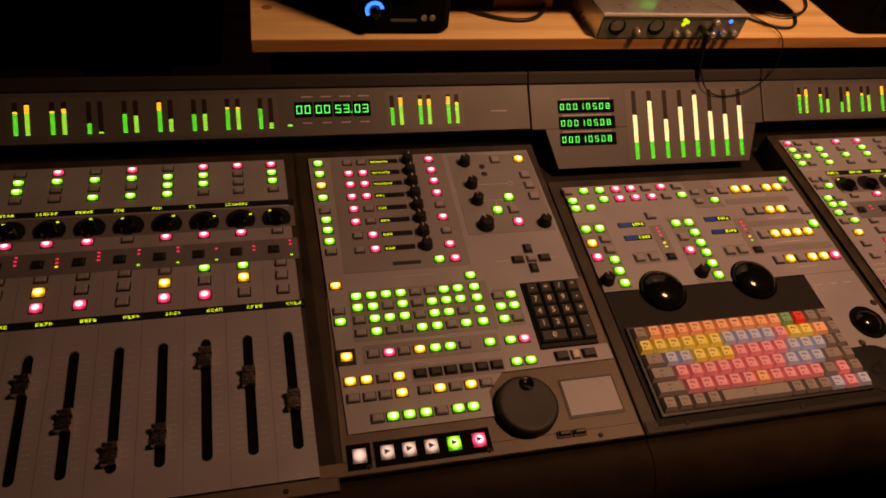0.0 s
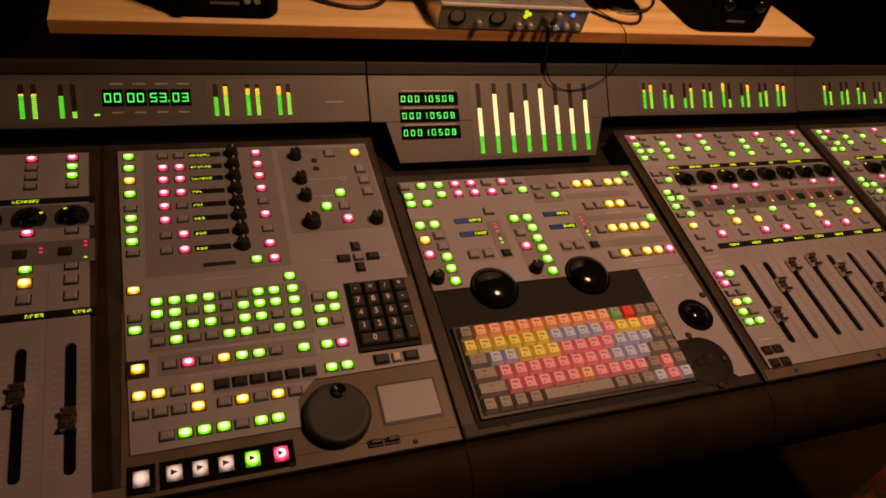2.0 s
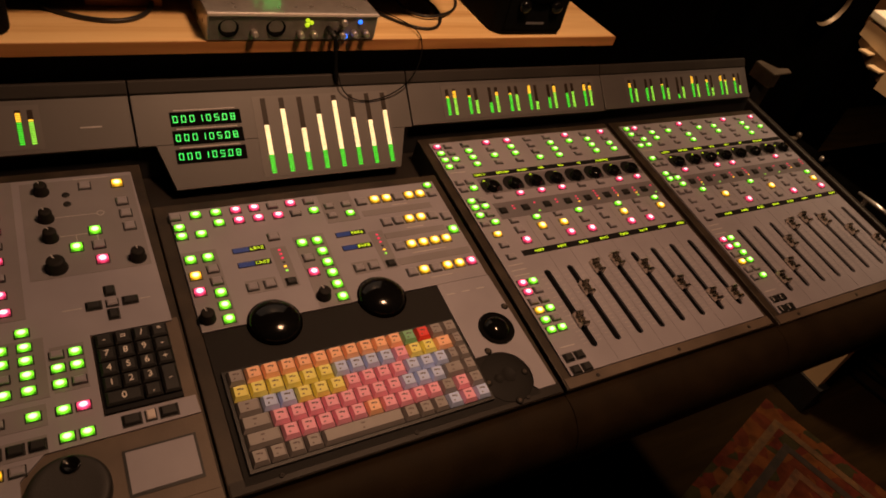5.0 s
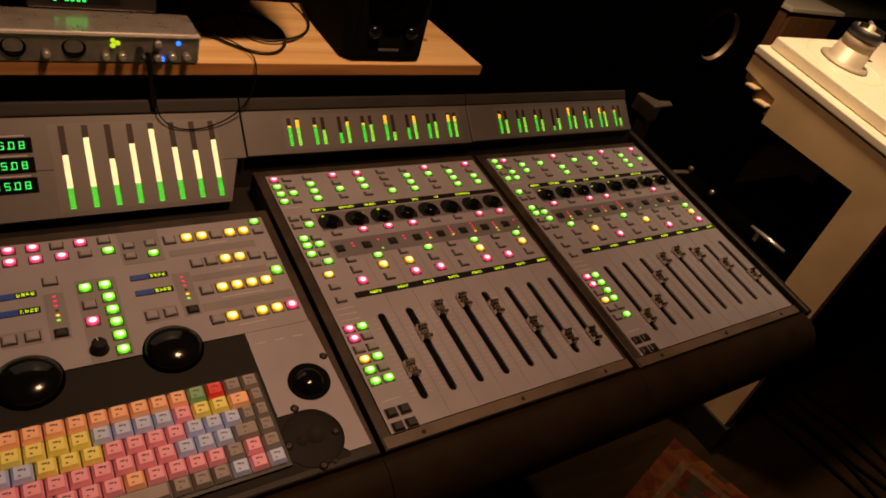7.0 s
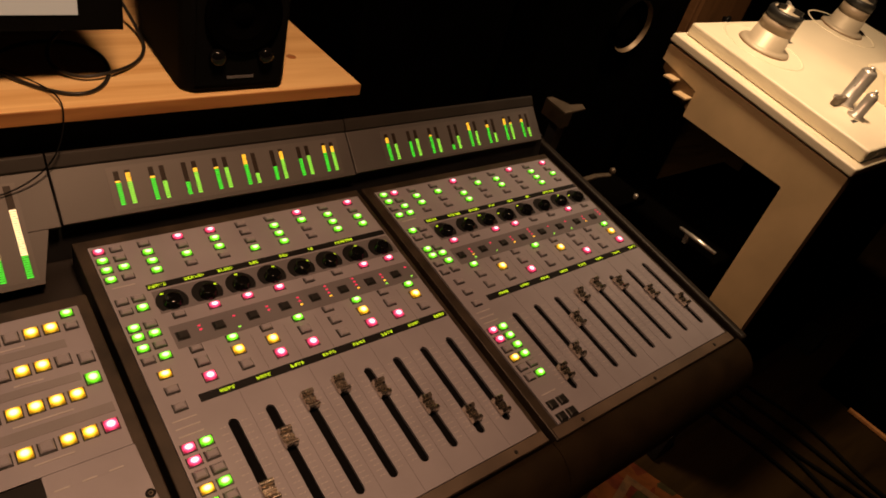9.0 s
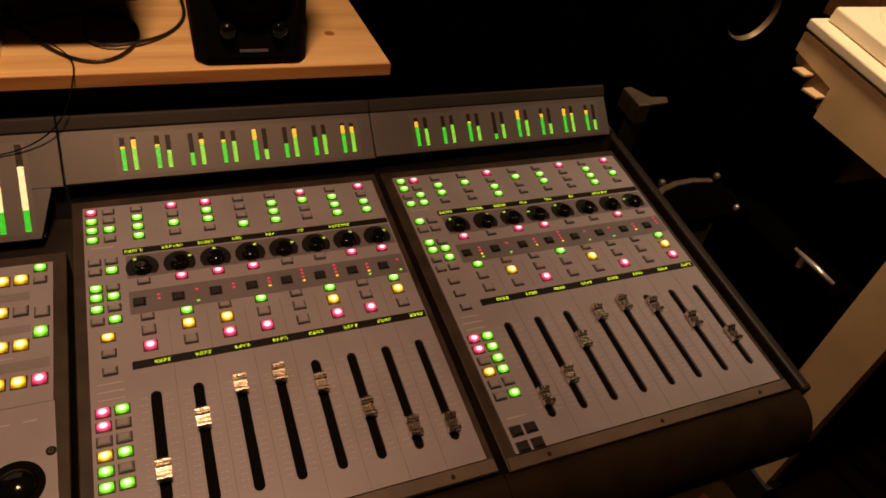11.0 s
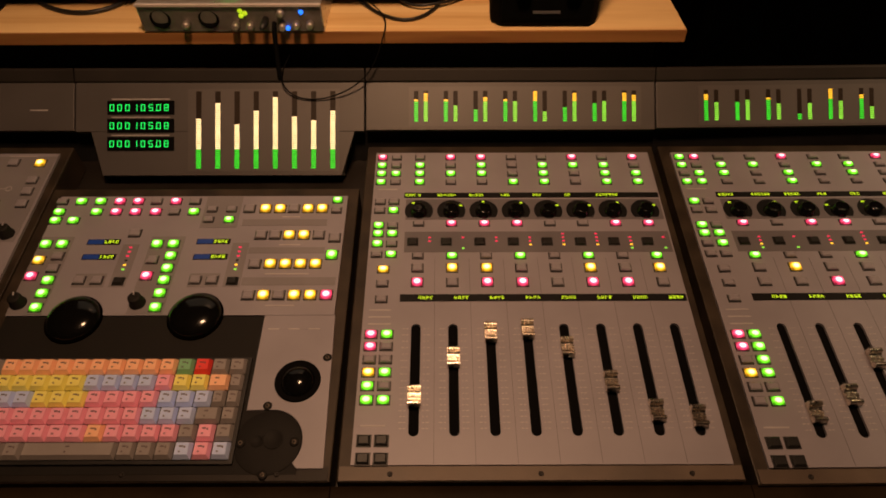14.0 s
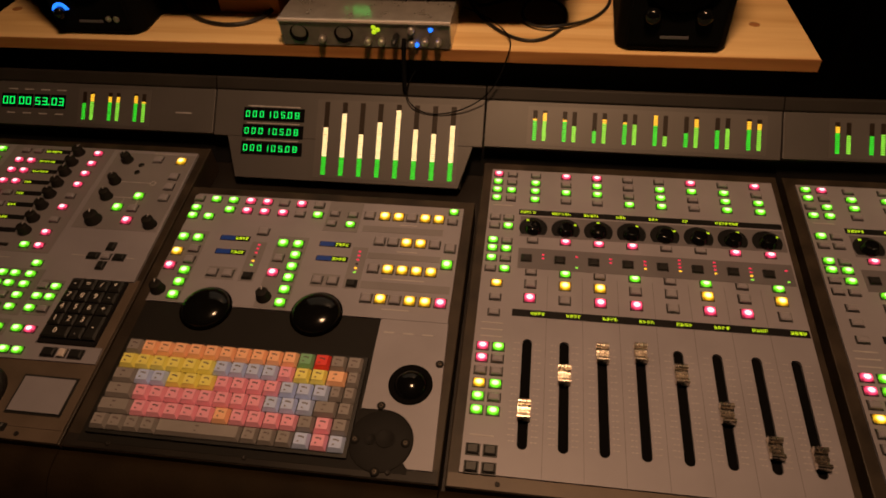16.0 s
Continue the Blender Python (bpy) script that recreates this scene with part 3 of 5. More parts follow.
        lettering(c, X(u0 + 0.021), v, 4, 0.0007, None, 0.0043, 0.0052)
    for u in (-0.300, -0.1705):
        for i in range(6):
            led(c, X(u), 0.107 - 0.0065 * i, 0.0004, LED_RED if i < 3 else (BLACK if i == 3 else BAR_AMBER if i == 4 else BAR_LIME), 0.0032, 0.0018)
        B(u, 0.0575, "b", 0.011, 0.009)
    for u in (-0.345, -0.325, -0.213, -0.194):
        B(u, 0.059, ".", 0.0125, 0.0105)
    for x0, x1, v in ((-0.209, -0.186, 0.184), (-0.403, -0.378, 0.1215), (-0.272, -0.246, 0.1215), (-0.128, -0.106, 0.155), (-0.14, -0.09, 0.146), (-0.125, -0.1, 0.111), (-0.135, -0.085, 0.068),
                      (-0.128, -0.096, 0.0245), (-0.120, -0.108, -0.006), (-0.098, -0.086, -0.006), (-0.076, -0.064, -0.006)):
        print_bar(c, X(x0), X(x1), v)
    return c


centre_module()

KEY_COLOURS = {"o": (0.98, 0.56, 0.34), "y": (0.92, 0.86, 0.22), "b": (0.52, 0.64, 1.0), "p": (0.93, 0.41, 0.56), "g": (0.27, 0.25, 0.25), "G": (0.22, 0.48, 0.26), "R": (0.82, 0.06, 0.05)}
KEY_MATS = {k: material("key_" + n, KEY_COLOURS[k], 0.45, 0.0, 0.06, 60, 900, 0.08) for k, n in
            (("o", "orange"), ("y", "yellow"), ("b", "blue"), ("p", "pink"), ("g", "grey"), ("G", "green"), ("R", "red"))}


def keyboard():
    """A compact keyboard, six rows, each key (colour, width in keys)."""
    k = thing("computer_keyboard", CON @ pose(-0.4015, -0.1525, -0.001), "compact black keyboard with colour-coded editing keycaps", "keyboard")
    p, q = 0.01790, 0.01790
    part("base", Shape().box(-0.003, 15 * p + 0.003, -0.003, 6 * q + 0.003, -0.001, 0.0035).mesh("base", BLACK), k)
    rows = (["g", *"oooooooooo", "G", "R", "g", "g"],
            ["y", *"yyyyy", *"bbbb", "p", "y", "y", ("o", 1.2), ("g", 0.8)],
            [("g", 1.4), "b", "b", *"yyy", *"pppp", *"bbb", ("g", 0.8), ("g", 0.8)],
            [("g", 1.7), *"pppppppp", *"bbb", ("g", 1.4), ("g", 0.9)],
            [("g", 2.0), *"ppppp", "o", *"pppp", "g", "p", "g"],
            ["g", "g", "g", "g", ("g", 5.0), "g", "g", "g", "b", "p", "b"])
    for r, row in enumerate(rows):
        x = 0.0
        total = sum(w if isinstance(w, float) else 1.0 for _, w in [(e if isinstance(e, tuple) else (e, 1.0)) for e in row])
        unit = 15.0 / total
        for e in row:
            colour, w = e if isinstance(e, tuple) else (e, 1.0)
            w *= unit
            key = ("key", round(w, 2))
            if key not in SHARED:
                s = Shape()
                hw = w * p / 2 - 0.0007
                rings = [(hw, q / 2 - 0.0007, 0.003), (hw, q / 2 - 0.0007, 0.0055), (hw - 0.0021, q / 2 - 0.0030, 0.0105), (hw - 0.0030, q / 2 - 0.0038, 0.0103)]
                v = [(a * sx, b * sy + (0.0006 if i > 1 else 0), z) for i, (a, b, z) in enumerate(rings) for sx, sy in ((-1, -1), (1, -1), (1, 1), (-1, 1))]
                f = [(4 * n + i, 4 * n + (i + 1) % 4, 4 * n + 4 + (i + 1) % 4, 4 * n + 4 + i) for n in range(3) for i in range(4)]
                s.add(v, f + [(12, 13, 14, 15)])
                lw = min(hw - 0.004, 0.0030)
                s.box(-lw, lw * 0.3, 0.0022, 0.0036, 0.0100, 0.01045, 1).box(-lw, -lw * 0.4, -0.0030, -0.0016, 0.0100, 0.01045, 1)
                if round(w, 2) < 1.2:
                    s.box(lw * 0.5, lw, 0.0012, 0.0032, 0.0100, 0.01045, 1)
                SHARED[key] = s.mesh("key", KEY_MATS["g"], INK_DARK)
            ob = part("key", SHARED[key], k, pose((x + w / 2) * p, (5 - r + 0.5) * q, 0))
            ob.material_slots[0].link = "OBJECT"
            ob.material_slots[0].material = KEY_MATS[colour]
            x += w
    return k


keyboard()


def master_module():
    uc = -0.596
    m = thing("master_module", CON @ pose(uc, 0, 0), "grey master console module with glowing buttons, keypad and jog wheel", "control panel")
    X = lambda u: u - uc
    module_frame(m, X(-0.7725), X(-0.4285), -0.171, 0.284)
    part("lower_tray", Shape().box(X(-0.7470), X(-0.4310), -0.1560, 0.040, -0.0036, -0.0022).mesh("lower_tray", TRAY), m, None, "worn brown-black metal field")
    outline = ((-0.752, 0.268), (-0.739, -0.129), (-0.586, -0.129), (-0.586, -0.100), (-0.566, -0.080), (-0.432, -0.078), (-0.433, -0.058), (-0.515, -0.058), (-0.515, 0.036), (-0.437, 0.036), (-0.441, 0.268))
    part("faceplate", Shape().prism([(X(u), v) for u, v in outline], -0.005, 0.0).mesh("faceplate", PANEL), m, None, "grey painted metal faceplate")
    for u0, u1, v0, v1 in ((-0.7225, -0.568, 0.070, 0.2665), (-0.5605, -0.4425, 0.1165, 0.262), (-0.7215, -0.556, -0.024, 0.0445), (-0.552, -0.522, -0.022, 0.030), (-0.714, -0.56, -0.0525, -0.030), (-0.665, -0.562, -0.080, -0.0615)):
        part("dark_field", Shape().box(X(u0), X(u1), v0, v1, -0.001, 0.0004).mesh("dark_field", FIELD), m)
    B = lambda u, v, key, w=0.0125, h=0.0095: button(m, X(u), v, key, w, h)
    for i, (v, key) in enumerate(zip((0.256, 0.236, 0.215, 0.193, 0.171, 0.155, 0.138, 0.120, 0.104, 0.053, 0.018, 0.003), "ggyg.ggg.y.gg"[:12])):
        B(-0.7395 + 0.0005 * i, v, key, 0.0125, 0.0088)
    part("recess", Shape().box(X(-0.7425), X(-0.722), -0.052, -0.032, -0.001, 0.0006).mesh("recess", BLACK), m)
    B(-0.732, -0.042, "y", 0.013, 0.010)
    for v, a, b, c in zip((0.2555, 0.2345, 0.2140, 0.1920, 0.1705, 0.1490, 0.1260, 0.1035), ".rrrrr..", ".rrr..rr", "rrrr.r.r"):
        B(-0.701, v, a, 0.0115, 0.0085), B(-0.682, v, b, 0.0115, 0.0085), B(-0.5885, v, c, 0.0118, 0.0088)
        part("name_display", Shape().box(X(-0.671), X(-0.632), v - 0.0032, v + 0.0046, -0.001, 0.0007).mesh("name_display", SMOKED), m, None, "small black display with glowing letters")
        lettering(m, X(-0.669), v, 6 if v > 0.2 else 3, 0.0007, None, 0.0041, 0.0040)
        knob(m, X(-0.6185), v, 0.0080, 0.012)
    B(-0.586, 0.081, "r", 0.0118, 0.0088), B(-0.606, 0.081, "g", 0.0118, 0.0088)
    part("dark_slit", Shape().box(X(-0.664), X(-0.629), 0.077, 0.0825, -0.001, 0.0006).mesh("dark_slit", BLACK), m)
    for v, keys in ((0.0355, "gggg..ggg"), (0.0200, "gg.g.gggg"), (0.0035, ".ggg.gg.g"), (-0.0135, ".g..gg.gg")):
        for u, key in zip((-0.713, -0.6955, -0.6785, -0.6612, -0.644, -0.6265, -0.6095, -0.5925, -0.5722), keys):
            B(u, v, key, 0.0122, 0.0092)
    B(-0.573, 0.053, "g", 0.0122, 0.0092)
    for u, key in zip((-0.703, -0.6855, -0.669, -0.6515, -0.634, -0.617, -0.600, -0.571), ".r.ygg.g"):
        B(u, -0.0415, key, 0.0122, 0.0092)
    for v, keys in ((0.020, ".g"), (0.0045, "gg"), (-0.013, "g."), (-0.0415, "gr"), (-0.0695, "gg")):
        for u, key in zip((-0.5465, -0.530), keys):
            B(u, v, key, 0.0122, 0.0092)
    for v, us, keys in ((-0.0715, (-0.731, -0.714, -0.6965, -0.679), "yy.y"), (-0.091, (-0.730, -0.713, -0.6965, -0.679), "...y"), (-0.0705, (-0.656, -0.639, -0.622, -0.6045, -0.587, -0.570), "bbbbbb"),
                        (-0.0905, (-0.655, -0.638, -0.621, -0.604, -0.587), ".y.y."), (-0.116, (-0.708, -0.692, -0.675, -0.6575, -0.641, -0.623, -0.607), ".ggg.gg")):
        for u, key in zip(us, keys):
            B(u, v, key, 0.0125, 0.0095)
    part("transport_tray", Shape().box(X(-0.7425), X(-0.719), -0.1655, -0.1395, -0.004, -0.0012).mesh("transport_tray", DEEP_BLACK), m)
    part("transport_tray", Shape().box(X(-0.7155), X(-0.5965), -0.1655, -0.1395, -0.004, -0.0012).mesh("transport_tray", DEEP_BLACK), m)
    for u, key in zip((-0.7305, -0.703, -0.681, -0.6585, -0.635, -0.609), "WWWWgr"):
        b = button(m, X(u), -0.1525, key, 0.0132, 0.0136, 0.005, -0.002, "transport_button")
        if u > -0.72:
            part("symbol", Shape().prism([(-0.003, -0.0028), (0.003, 0.0), (-0.003, 0.0028)], 0.0045, 0.0053).mesh("symbol", INK_DARK), b)
    for u, v, r in ((-0.539, 0.246, 0.0078), (-0.538, 0.203, 0.0078), (-0.5365, 0.173, 0.0078), (-0.535, 0.130, 0.0105), (-0.455, 0.128, 0.0085)):
        knob(m, X(u), v, r, 0.014)
    for u, v, key in ((-0.494, 0.250, "."), (-0.459, 0.249, "y"), (-0.458, 0.218, "."), (-0.457, 0.198, "."), (-0.456, 0.177, "."), (-0.492, 0.177, "g"), (-0.513, 0.155, "g"), (-0.491, 0.155, "."), (-0.490, 0.133, "r")):
        B(u, v, key, 0.0125, 0.0115)
    for u0, u1, v0, v1 in ((-0.530, -0.487, 0.2030, 0.2040), (-0.527, -0.500, 0.1735, 0.1745), (-0.512, -0.511, 0.160, 0.174), (-0.491, -0.490, 0.162, 0.172), (-0.505, -0.468, 0.2620, 0.2632)):
        part("printed_line", Shape().box(X(u0), X(u1), v0, v1, -0.0005, 0.0006).mesh("printed_line", INK), m)
    part("printed_circle", Shape().turned([(0.0042, -0.0005), (0.0042, 0.0006), (0.0032, 0.0006), (0.0032, 0.0001)], n=18).mesh("printed_circle", INK), m, pose(X(-0.483), 0.2035, 0))
    for u, v in ((-0.515, 0.238), (-0.515, 0.223)):
        part("small_jack", Shape().turned([(0.0042, -0.001), (0.0042, 0.001), (0.0022, 0.001)], n=14).mesh("small_jack", BLACK), m, pose(X(u), v, 0))
    for u, v, w, h in ((-0.490, 0.088, 0.009, 0.0115), (-0.490, 0.057, 0.009, 0.0115), (-0.507, 0.0715, 0.0135, 0.009), (-0.472, 0.0715, 0.0135, 0.009)):
        B(u, v, "b", w, h)
    B(-0.4895, 0.0715, ".", 0.011, 0.009)
    for x0, x1, v in ((-0.53, -0.5, 0.2455), (-0.486, -0.468, 0.2495), (-0.528, -0.50, 0.204), (-0.536, -0.518, 0.0715), (-0.463, -0.452, 0.0715), (-0.505, -0.47, 0.258), (-0.66, -0.62, 0.0735), (-0.665, -0.615, 0.0600), (-0.68, -0.62, -0.0275), (-0.69, -0.65, -0.0565)):
        print_bar(m, X(x0), X(x1), v, 0.0011)
    pad = part("keypad", Shape().box(X(-0.5135), X(-0.4435), -0.0565, 0.0345, -0.004, 0.0015).mesh("keypad", SMOKED), m, None, "black numeric keypad")
    words = (("", "=", "/", "*"), ("7", "8", "9", "-"), ("4", "5", "6", "+"), ("1", "2", "3", ""), ("0", "", ".", ""))
    for r, row in enumerate(words):
        for col, word in enumerate(row):
            if (r == 4 and col in (1, 3)):
                continue
            w, h = (0.0155, 0.0155)
            u, v = -0.5035 + 0.0172 * col, 0.0235 - 0.0168 * r
            if r == 4 and col == 0:
                w, u = 0.0325, u + 0.0086
            if r == 3 and col == 3:
                h, v = 0.032, v - 0.0084
            key = part("pad_key", Shape().taper(0, 0, w, h, 0.0, 0.0055, 0.0022).mesh("pad_key", BLACK), pad, pose(X(u), v, 0.0015))
            part("numeral", figure(word or "-"), key, pose(0, 0.0, 0.0056))
    for u, key, w in ((-0.4925, "b", 0.015), (-0.476, "w", 0.0085), (-0.4595, "b", 0.015)):
        B(u, -0.0685, key, w, 0.0105)
    jog = part("jog_wheel", Shape().turned([(0.0335, -0.004), (0.0335, 0.007), (0.0318, 0.0102), (0.029, 0.0110), (0.025, 0.0106), (0.010, 0.0102)], n=48).mesh("jog_wheel", RUBBER), m, pose(X(-0.5505), -0.1240, 0), "black rubber jog wheel")
    part("finger_dimple", Shape().turned([(0.0080, 0.0100), (0.0080, 0.0125), (0.0070, 0.0135), (0.005, 0.0115), (0.002, 0.0108)], n=20).mesh("finger_dimple", GLOSS), jog, pose(0.004, 0.022, 0))
    part("touchpad_frame", Shape().box(X(-0.506), X(-0.4415), -0.1425, -0.0965, -0.004, -0.0014).mesh("touchpad_frame", BLACK), m)
    part("touchpad", Shape().box(X(-0.5035), X(-0.4440), -0.1395, -0.0990, -0.004, -0.0006).mesh("touchpad", PANEL), m, None, "grey touchpad")
    for u in (-0.518, -0.501):
        B(u, -0.1585, "b", 0.012, 0.005)
    return m


def figure(word):
    if ("fig", word) not in SHARED:
        cu = bpy.data.curves.new("numeral", "FONT")
        cu.body, cu.size, cu.align_x, cu.align_y, cu.extrude = word, 0.0098, "CENTER", "CENTER", 0.0003
        ob = bpy.data.objects.new("numeral", cu)
        scene.collection.objects.link(ob)
        me = bpy.data.meshes.new_from_object(ob.evaluated_get(bpy.context.evaluated_depsgraph_get()))
        bpy.data.objects.remove(ob)
        me.materials.clear()
        me.materials.append(NUMERAL)
        SHARED[("fig", word)] = me
    return SHARED[("fig", word)]


master_module()

# ---- the meter bridge ----
FACE = 37.6


def meter(parent, x, y0, y1, w, level, low, high, lit_low, lit_high):
    """A bar of stacked light segments in a dark slot, lit from y0 up to level."""
    s = Shape().box(x - w / 2, x + w / 2, y0, y1, -0.001, 0.0006, 0)
    n = max(12, int((y1 - y0) / 0.0026))
    step = (y1 - y0) / n
    for i in range(n):
        f = (i + 0.5) / n
        if f <= level:
            a = y0 + i * step
            s.box(x - w / 2 + 0.0004, x + w / 2 - 0.0004, a + 0.0002, a + step * 0.70, 0.0004, 0.0011, 1 if f < low else 2)
    return part("level_meter", s.mesh("level_meter", BAR_OFF, lit_low, lit_high), parent)


def bridge_unit(u0, u1, label, turn=0.0, low=-0.0650):
    """One section of the sloping bridge over the modules, with its dark cap."""
    uc = (u0 + u1) / 2
    b = thing("meter_bridge", CON @ pose(u0, 0.352, 0.051, 0, 0, turn) @ pose(uc - u0, 0, 0, FACE, 0, 0), label, "meter bridge", "meter bridge sections")
    h = (u1 - u0) / 2 - 0.0006
    bevelled(part("face", Shape().box(-h, h, low, 0.0, -0.010, 0.0).mesh("face", BRIDGE), b, None, "grey painted face"), 0.0008)
    bevelled(part("cap", Shape().along_x([(-0.0005, -0.012), (0.0008, 0.001), (0.017, 0.0042), (0.0195, 0.002), (0.024, -0.026), (0.024, -0.055), (0.0, -0.055)][::-1], -h, h).mesh("cap", STRIP_CAP), b), 0.002)
    part("back", Shape().box(-h, h, -0.060, 0.022, -0.055, -0.0125).mesh("back", DEEP_BLACK), b)
    return b, uc


def pairs_of_bars(b, first, pitch, gap, count, levels, w=0.0060):
    y0, y1 = -0.0535, -0.0120
    part("meter_window", Shape().box(first - 0.010, first + pitch * (count - 1) + gap + 0.010, y0 - 0.006, y1 + 0.006, -0.001, 0.0004).mesh("meter_window", METER_FIELD), b)
    for i in range(count):
        for j in range(2):
            meter(b, first + pitch * i + gap * j, y0, y1, w, levels[(2 * i + j) % len(levels)], 0.66, 1.0, BAR_LIME if j else BAR_GREEN, BAR_AMBER)


b, uc = bridge_unit(-0.0345, 0.3575, "grey sloping meter bridge section with green and amber level bars")
pairs_of_bars(b, 0.0340 - uc, 0.0402, 0.0130, 8, (0.72, 0.92, 0.74, 0.5, 0.42, 0.82, 0.76, 0.68, 0.98, 0.36, 0.46, 0.95, 0.6, 0.68, 0.93, 0.88))
b, uc = bridge_unit(0.3580, 0.7640, "grey sloping meter bridge section with green and amber level bars", 0.9, -0.0630)
pairs_of_bars(b, 0.4260 - uc, 0.0424, 0.0140, 8, (0.85, 0.6, 0.62, 0.66, 0.72, 0.52, 0.2, 0.5, 0.98, 0.62, 0.8, 0.4, 0.9, 0.72, 0.78, 0.4))
b, uc = bridge_unit(-1.2620, -0.4275, "grey sloping meter bridge section with green counter and level bars")
pairs_of_bars(b, -1.1068 - uc, 0.0424, 0.0135, 8, (0.75, 0.96, 0.72, 0.78, 0.3, 0.06, 0.6, 0.55, 0.93, 0.4, 0.5, 0.52, 0.75, 0.7, 0.64, 0.2))
for i in range(4):
    part("counter_window", Shape().box(-0.7650 + 0.0264 * i - uc, -0.7405 + 0.0264 * i - uc, -0.0395, -0.0185, -0.001, 0.0006).mesh("counter_window", DEEP_BLACK), b, None, "black counter window")
    readout(b, ("00", "00", "53.", "03")[i], -0.7625 + 0.0264 * i - uc, -0.029, 0.0076, 0.0112, 0.0112, 0.0006)
for i in range(4):
    print_bar(b, -0.755 + 0.026 * i - uc, -0.740 + 0.026 * i - uc, -0.0115)
    print_bar(b, -0.755 + 0.026 * i - uc, -0.742 + 0.026 * i - uc, -0.0475)
print_bar(b, -0.487 - uc, -0.463 - uc, -0.0370)
led(b, -0.7720 - uc, -0.0500, 0.0, BAR_LIME, 0.006, 0.0022)
pairs_of_bars(b, -0.6310 - uc, 0.0406, 0.0125, 3, (0.62, 0.95, 0.85, 0.86, 0.92, 0.75))


def centre_bridge():
    u0, u1 = -0.4265, -0.0355
    b, uc = bridge_unit(u0, u1, "grey centre meter bridge with green counters and tall level bars", 0.0, -0.0665)
    X = lambda u: u - uc
    low = Shape().prism([(X(-0.4045), -0.0667), (X(-0.3885), -0.1255), (X(-0.0665), -0.1255), (X(-0.0495), -0.0667)], -0.010, 0.0)
    part("lower_face", low.mesh("lower_face", BRIDGE), b, None, "grey painted face")
    part("lower_back", Shape().box(X(-0.39), X(-0.064), -0.124, -0.0605, -0.036, -0.0105).mesh("lower_back", BLACK), b)
    part("meter_window", Shape().box(X(-0.2740), X(-0.0700), -0.1200, -0.0090, -0.001, 0.0004).mesh("meter_window", METER_FIELD), b)
    for i, level in enumerate((0.66, 0.84, 0.58, 0.74, 0.92, 0.68, 0.62, 0.76)):
        meter(b, X(-0.2595) + 0.02585 * i, -0.1165, -0.0120, 0.0072, level, 0.24, 1.0, BAR_GREEN, BAR_WHITE)
    for y in (-0.0340, -0.0585, -0.0830):
        part("counter_window", Shape().box(X(-0.3830), X(-0.2925), y - 0.0095, y + 0.0095, -0.001, 0.0006).mesh("counter_window", DEEP_BLACK), b, None, "black counter window")
        readout(b, "000105.08", X(-0.3795), y, 0.0056, 0.0088, 0.0105, 0.0006)
        print_bar(b, X(-0.377), X(-0.299), y + 0.0117, 0.0014)
    return b


centre_bridge()

# ---- the shelf behind the console ----
WOOD = woody("pine_board", (0.92, 0.66, 0.32), (0.72, 0.45, 0.18))
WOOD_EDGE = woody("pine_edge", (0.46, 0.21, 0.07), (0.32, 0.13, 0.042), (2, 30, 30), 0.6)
SHELF = HEIGHT + 0.147


def shelf():
    s = thing("shelf_board", pose(0, 0.003, SHELF, 0, 0, 0.35), "wide knotty pine shelf board behind the console", "shelf")
    part("board", Shape().box(-0.812, 0.398, 0.3757, 0.90, -0.0160, 0.0).mesh("board", WOOD), s)
    # front face in a darker pine, its shade put into the colour
    part("shaded_front_edge", Shape().box(-0.812, 0.398, 0.3730, 0.3755, -0.0162, 0.0).mesh("shaded_front_edge", WOOD_EDGE), s)
    part("rear_box", Shape().box(-0.79, 0.38, 0.43, 0.88, -SHELF + 0.002, -0.0165).mesh("rear_box", BLACK), s, None, "black cabinet under the board")
    for x, y in ((0.335, 0.475), (-0.22, 0.52), (-0.79, 0.47)):
        part("knot", Shape().turned([(0.008, -0.0005), (0.0075, 0.0002), (0.004, 0.0002)], n=14).mesh("knot", WOOD_EDGE), s, pose(x, y, 0))
    return s


shelf()


